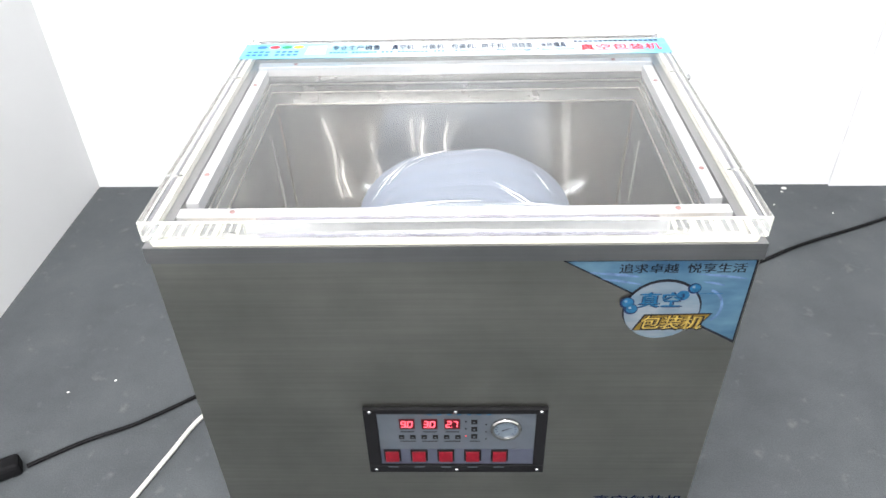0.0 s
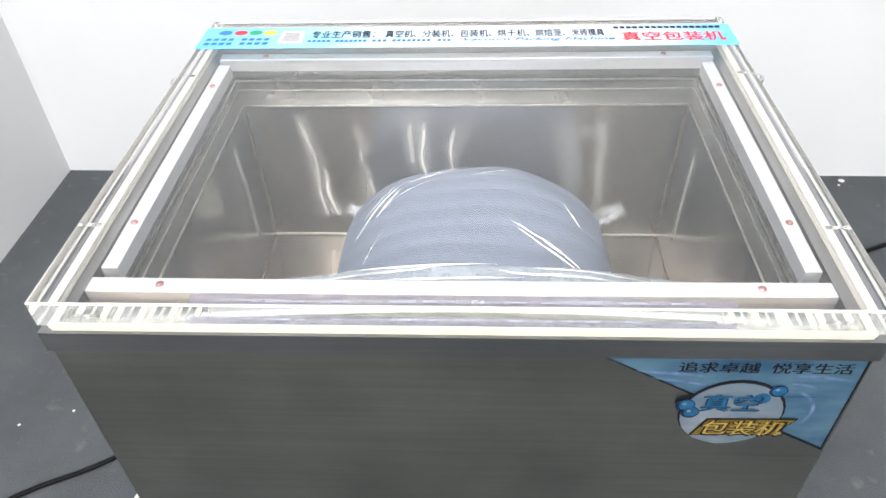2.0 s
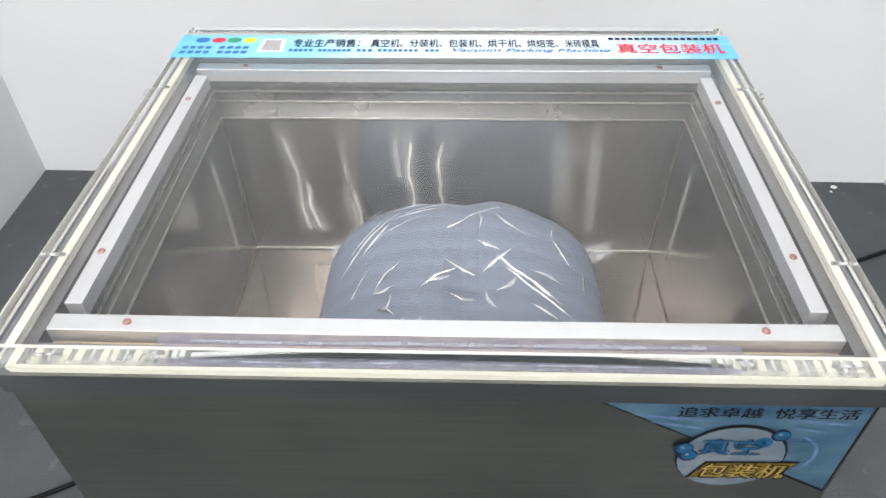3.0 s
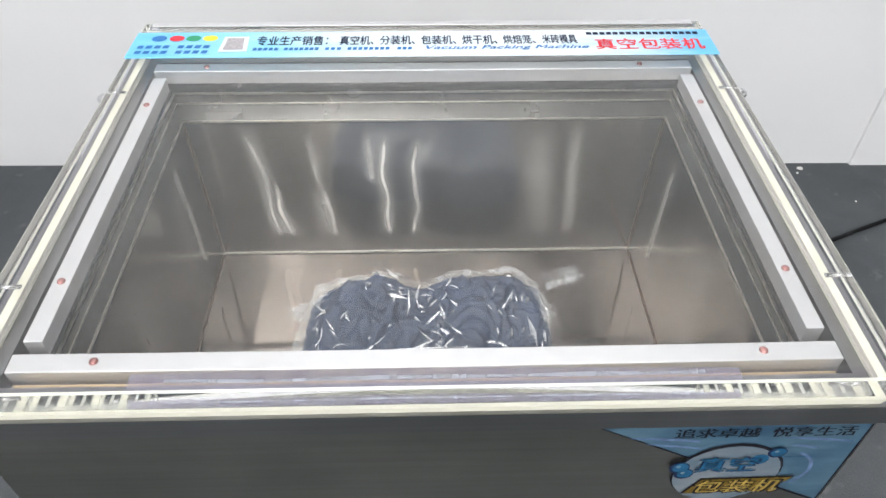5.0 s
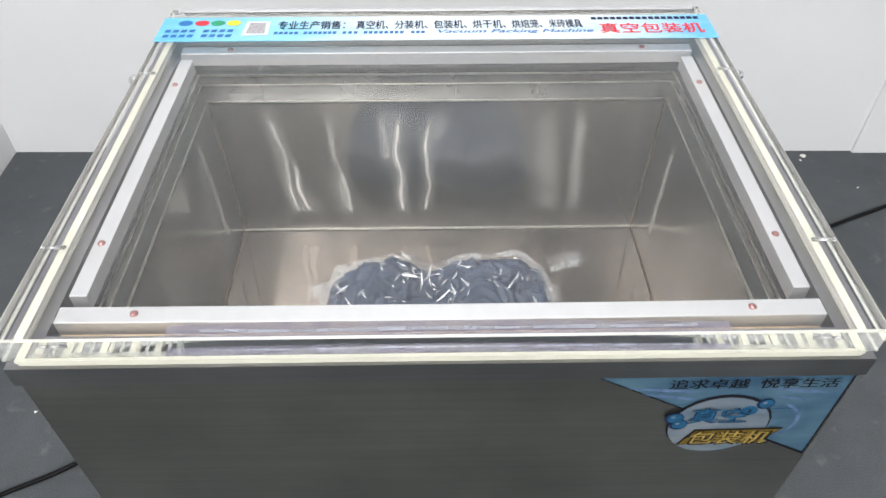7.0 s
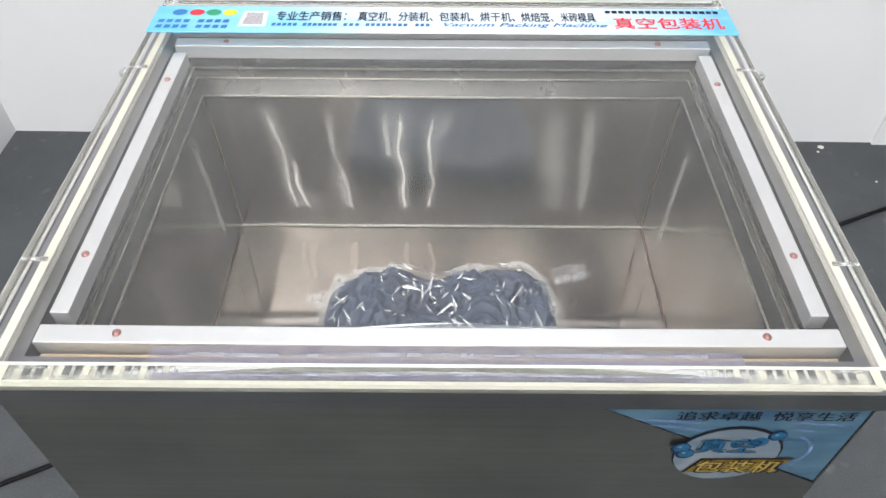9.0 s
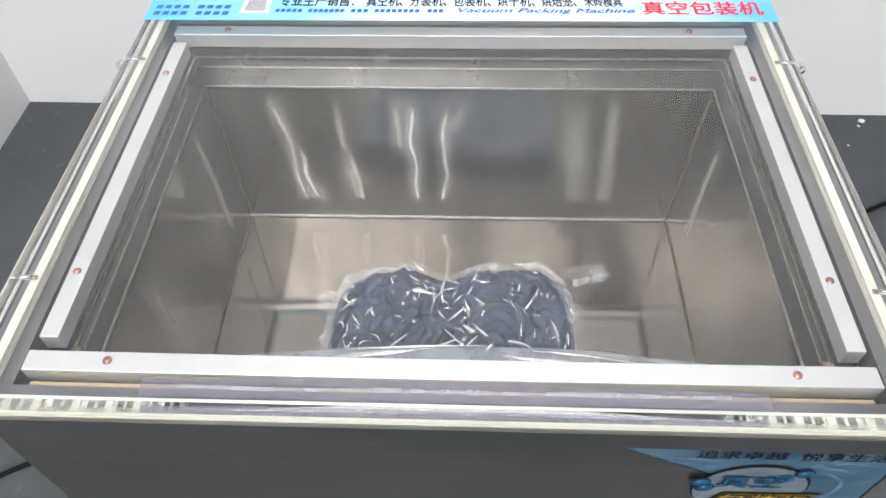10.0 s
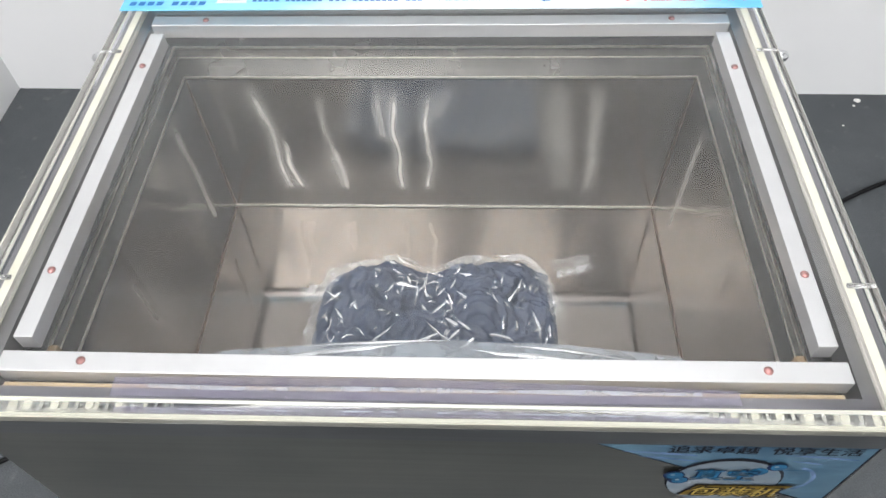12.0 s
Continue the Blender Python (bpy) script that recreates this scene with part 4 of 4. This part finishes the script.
def side_panel(edge, a, da):
    def rim(k, s):
        if edge == "b":
            return stage(k, s, 1)
        return stage(k, -1 if edge == "l" else 1, s)
    p0, p1 = rim(0, a - da), rim(0, a + da)
    mid = (p0 + p1) / 2
    along = p1 - p0
    along.z = 0
    along.normalize()
    out = along.cross(Vector((0, 0, 1)))
    if out.dot(Vector((mid.x, mid.y, 0))) < 0:
        out = -out
    h = mid.z

    def frame_at(k):
        q0, q1 = rim(k, a - da), rim(k, a + da)
        c = (q0 + q1) / 2
        lean = (0, 8, 16, 84)[k]
        down = Matrix.Rotation(radians(lean), 3, along if along.cross(Vector((0, 0, -1))).dot(out) < 0 else -along) @ Vector((0, 0, -1))
        m = Matrix((along, along.cross(down).normalized(), -down)).transposed().to_4x4()
        m.translation = c - (out * 0.03 + Vector((0, 0, 0.004)) if k == 3 else Vector((0, 0, 0)))
        return m
    home = frame_at(0)
    inv = home.inverted()
    bm = sheet(3, 5, lambda u, v: inv @ (p0.lerp(p1, u) * (1 - v) + (p0.lerp(p1, u) * 1.0 - Vector((0, 0, p0.lerp(p1, u).z - 0.003))) * v + out * 0.008 * math.sin(math.pi * min(1, v * 1.05))))
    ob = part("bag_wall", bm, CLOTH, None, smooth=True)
    ob.parent = bag
    moving.append((ob, [(t, raised(frame_at(k), rise * 0.5)) for t, k, rise in TIMES]))


for edge, count in (("b", 14), ("l", 9), ("r", 9)):
    for i in range(count):
        side_panel(edge, -1 + (2 * i + 1) / count, 1 / count)

# glints on creases, added as pale metal slivers; flat, then standing once shrunk


def crease(length, width, curl):
    """A bent glint sliver on taut film: a tapering ridge with a kink in it."""
    bm = bmesh.new()
    n = 6
    bend, kink = rng.uniform(-0.35, 0.35), rng.uniform(-0.5, 0.5)
    rows = []
    for i in range(n + 1):
        a = i / n - 0.5
        w = 0.5 * width * (1 - (2 * abs(a)) ** 1.6) * rng.uniform(0.55, 1.25) + 0.0002
        y = length * (bend * (0.25 - a * a) + kink * max(0.0, a))
        z = curl * (1 - 4 * a * a)
        rows.append([bm.verts.new((a * length, y + w * k, z - w * 0.35 * abs(k))) for k in (-1, 0, 1)])
    for p, q in zip(rows, rows[1:]):
        for k in (0, 1):
            bm.faces.new((p[k], q[k], q[k + 1], p[k + 1]))
    return bm


# white metallic stuff that puts lamp glints on the clear film
GLINT = film("film_glint", 0.8, (0.93, 0.95, 0.97), 0.25)
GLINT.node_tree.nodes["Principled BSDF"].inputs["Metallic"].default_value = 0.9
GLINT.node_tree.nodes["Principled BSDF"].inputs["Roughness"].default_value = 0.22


def crease_shapes(count, lengths, widths, curls):
    found = []
    for i in range(count):
        src = part("crease_source", crease(rng.uniform(*lengths), rng.uniform(*widths), rng.uniform(*curls)), GLINT, None)
        found.append(src.data)
        bpy.data.objects.remove(src)
    return found


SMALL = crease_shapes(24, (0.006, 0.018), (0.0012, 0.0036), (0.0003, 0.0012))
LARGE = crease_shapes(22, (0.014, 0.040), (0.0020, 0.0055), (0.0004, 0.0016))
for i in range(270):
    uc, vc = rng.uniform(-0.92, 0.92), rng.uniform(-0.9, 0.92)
    ob = new("film_glint", rng.choice(SMALL))
    ob.parent = bag
    spin, tip = rng.uniform(0, 180), rng.uniform(-50, 50)
    late, high = rng.random() < 0.75, rng.uniform(0.004, 0.0095)
    rows = []
    for t, k, rise in TIMES:
        lift, lean = ((-0.004, 0.0), (-0.003, tip * 0.2), (-0.003 if late else 0.001, tip * 0.35), (high, tip))[k]
        rows.append((t, raised(skin_pose(k, uc, vc, lift), rise) @ pose(0, 0, 0, 0, 0, spin) @ pose(0, 0, 0, lean, 0, 0)))
    moving.append((ob, rows))
# long glints of the tension folds, which rise as the first air leaves the bag
for i in range(64):
    uc, vc = rng.uniform(-0.78, 0.78), rng.uniform(-0.75, 0.55)
    ob = new("film_glint", rng.choice(LARGE))
    ob.parent = bag
    spin = rng.gauss(0, 45) + (35 if uc < 0 else -35)
    lean = pose(0, 0, 0, rng.gauss(27, 9), rng.gauss(0, 9), 0)
    slant = pose(0, 0, 0, rng.gauss(6, 6), rng.gauss(0, 5), 0)
    born = rng.random() < 0.6
    rows = []
    for t, k, rise in TIMES:
        if k == 0:
            m = skin_pose(0, uc, vc, -0.007) @ pose(0, 0, 0, 0, 0, spin)
        else:
            lift = (0, 0.0012 if born else -0.006, 0.0015, 0.006 if born else -0.006)[k]
            m = skin_pose(k, uc, vc, lift) @ slant @ pose(0, 0, 0, 0, 0, spin)
            if k == 3:
                m = Matrix.Translation(m.translation) @ lean @ pose(0, 0, 0, 0, 0, spin)
        rows.append((t, raised(m, rise)))
    moving.append((ob, rows))


def near(x, y):
    """The parameters on the puffed bag above a place of the floor."""
    best = min(((stage(0, a / 40, b / 40) - Vector((x, y, 0)) + ORIGIN).xy.length, a / 40, b / 40) for a in range(-40, 41, 2) for b in range(-40, 41, 2))
    return best[1], best[2]


def long_fold(points, width):
    """A raised fold of the film, its highlight set in pale metal, along a line on the puffed bag."""
    uv = [near(*p) for p in points]

    def along(t):
        k = min(int(t * (len(uv) - 1)), len(uv) - 2)
        f = t * (len(uv) - 1) - k
        return tuple(a + (b - a) * f for a, b in zip(uv[k], uv[k + 1]))
    mu, mv = along(0.5)
    home = skin_pose(0, mu, mv)
    inv = home.inverted()
    pts = []
    for i in range(17):
        u, v = along(i / 16)
        pts.append(stage(0, u, v) + skin_axes(0, u, v)[2] * 0.0018)

    def fn(u, v):
        i = round(u * 16)
        d = (pts[min(i + 1, 16)] - pts[max(i - 1, 0)]).normalized()
        side = d.cross(Vector((0, 0, 1))).normalized()
        w = width * math.sin(math.pi * (0.06 + 0.88 * u)) * (0.75 + 0.7 * noise.noise((u * 6, width * 700, 2.0)))
        return inv @ (pts[i] + side * w * (v - 0.5) + Vector((0, 0, 0.35 * w * (1 - abs(2 * v - 1)) + 0.0006 * noise.noise((u * 9, v, width * 900)))))
    ob = part("fold_glint", sheet(16, 4, fn), GLINT, None, smooth=True)
    ob.parent = bag
    rows = []
    for t, k, rise in TIMES:
        m = skin_pose(k, mu, mv, (0, 0, -0.001, -0.012)[k]) if k else home
        rows.append((t, raised(m, rise)))
    moving.append((ob, rows))


FOLDS = [(((0.053, 0.221), (0.087, 0.203), (0.139, 0.158)), 0.0042), (((0.062, 0.212), (0.092, 0.186), (0.128, 0.154)), 0.003),
         (((0.112, 0.270), (0.131, 0.237)), 0.0036), (((-0.093, 0.255), (-0.071, 0.288)), 0.0050), (((-0.060, 0.300), (-0.010, 0.325)), 0.0030), (((-0.075, 0.270), (-0.035, 0.305)), 0.0022),
         (((-0.115, 0.235), (-0.090, 0.275), (-0.060, 0.310)), 0.0032), (((-0.105, 0.265), (-0.080, 0.300)), 0.0026), (((-0.050, 0.318), (0.005, 0.338)), 0.0024), (((-0.085, 0.215), (-0.100, 0.180)), 0.0018), (((0.015, 0.300), (0.060, 0.318)), 0.0016)]
for line, width in FOLDS:
    long_fold(line, width)


def film_sheet(fn, nx=30, ny=12, mat=None, name="film_flap", label="clear film flap"):
    return part(name, sheet(nx, ny, fn), mat or FILM_MILKY, bag, label, smooth=True)


def mouth(u, v):
    """The bag's open end, lying from the bar down towards the bag."""
    x = -0.19 + 0.42 * u
    crest = 1 - ((u - 0.52) / 0.62) ** 2
    y = 0.062 + 0.052 * v
    z = 0.512 + 0.034 * crest - 0.30 * max(0.0, v - 0.55) ** 1.5 + 0.004 * noise.noise((u * 6, v * 3, 2.0))
    return (x * (1 - 0.15 * v), y, z)


flap = film_sheet(mouth, label="milky film of the bag's open end")
FLAP_ROWS = [(t, pose(0, 0, dz, rx)) for t, dz, rx in ((0, 0, 0), (2.65, 0, 0), (2.85, -0.065, -4), (3.2, -0.065, -4), (4.5, -0.034, 0), (12.0, -0.030, 0))]
moving.append((flap, FLAP_ROWS))
# highlight lines on the flap, added as pale metal ridges
for ua, va, ub, vb, wide in ((0.10, 0.30, 0.42, 0.48, 0.10), (0.30, 0.15, 0.60, 0.22, 0.06), (0.55, 0.42, 0.80, 0.20, 0.10), (0.62, 0.50, 0.92, 0.36, 0.07), (0.05, 0.12, 0.30, 0.10, 0.05), (0.20, 0.50, 0.55, 0.56, 0.05)):
    def ridge(u, v, ua=ua, va=va, ub=ub, vb=vb, wide=wide):
        x, y, z = mouth(ua + (ub - ua) * u, va + (vb - va) * u + wide * (v - 0.5) * math.sin(math.pi * u))
        return (x, y, z + 0.0012 + 0.001 * (1 - abs(2 * v - 1)))
    moving.append((film_sheet(ridge, 20, 4, GLINT, "fold_glint", "fold of the film with its glint in pale metal"), FLAP_ROWS))


def ear(u, v):
    w = 0.5 + 0.5 * math.sin(u * 5 + 1)
    return ORIGIN + Vector((0.047 * u, 0.026 * (v - 0.5) * (1 - 0.35 * w * u), 0.006 * noise.noise((u * 7, v * 5, 6)) + 0.004 * math.sin(v * 7)))


ear_r = film_sheet(ear, 14, 8, FILM, "film_ear", "clear sealed corner of the bag")
ear_l = film_sheet(ear, 14, 8, FILM, "film_ear", "clear sealed corner of the bag")
moving.append((ear_r, [(t, pose(*p)) for t, p in ((0, (0.140, 0.095, 0.098, 0, -25, 8)), (2.55, (0.140, 0.095, 0.098, 0, -25, 8)), (3.2, (0.130, 0.085, 0.070, 0, -10, 8)), (4.6, (0.122, 0.080, 0.056, 0, -6, 14)), (7.0, (0.122, 0.080, 0.038, 0, -4, 14)), (9.0, (0.122, 0.080, 0.025, 0, 0, 14)), (12.0, (0.122, 0.080, 0.016, 0, 0, 14)))]))
moving.append((ear_l, [(t, pose(*p)) for t, p in ((0, (-0.122, 0.100, 0.100, 10, 0, 150)), (2.55, (-0.122, 0.100, 0.100, 10, 0, 150)), (3.2, (-0.120, 0.085, 0.060, 5, 0, 160)), (4.6, (-0.130, 0.055, 0.050, 0, 0, 200)), (7.0, (-0.130, 0.055, 0.034, 0, 0, 200)), (9.0, (-0.130, 0.055, 0.021, 0, 0, 200)), (12.0, (-0.130, 0.055, 0.014, 0, 0, 200)))]))


moving.append((film_sheet(fringe, 160, 5, FILM, "film_margin", "clear crinkled margin of the bag"), CORE_ROWS))


def motions():
    for ob, rows in moving:
        walk(ob, rows)


motions()
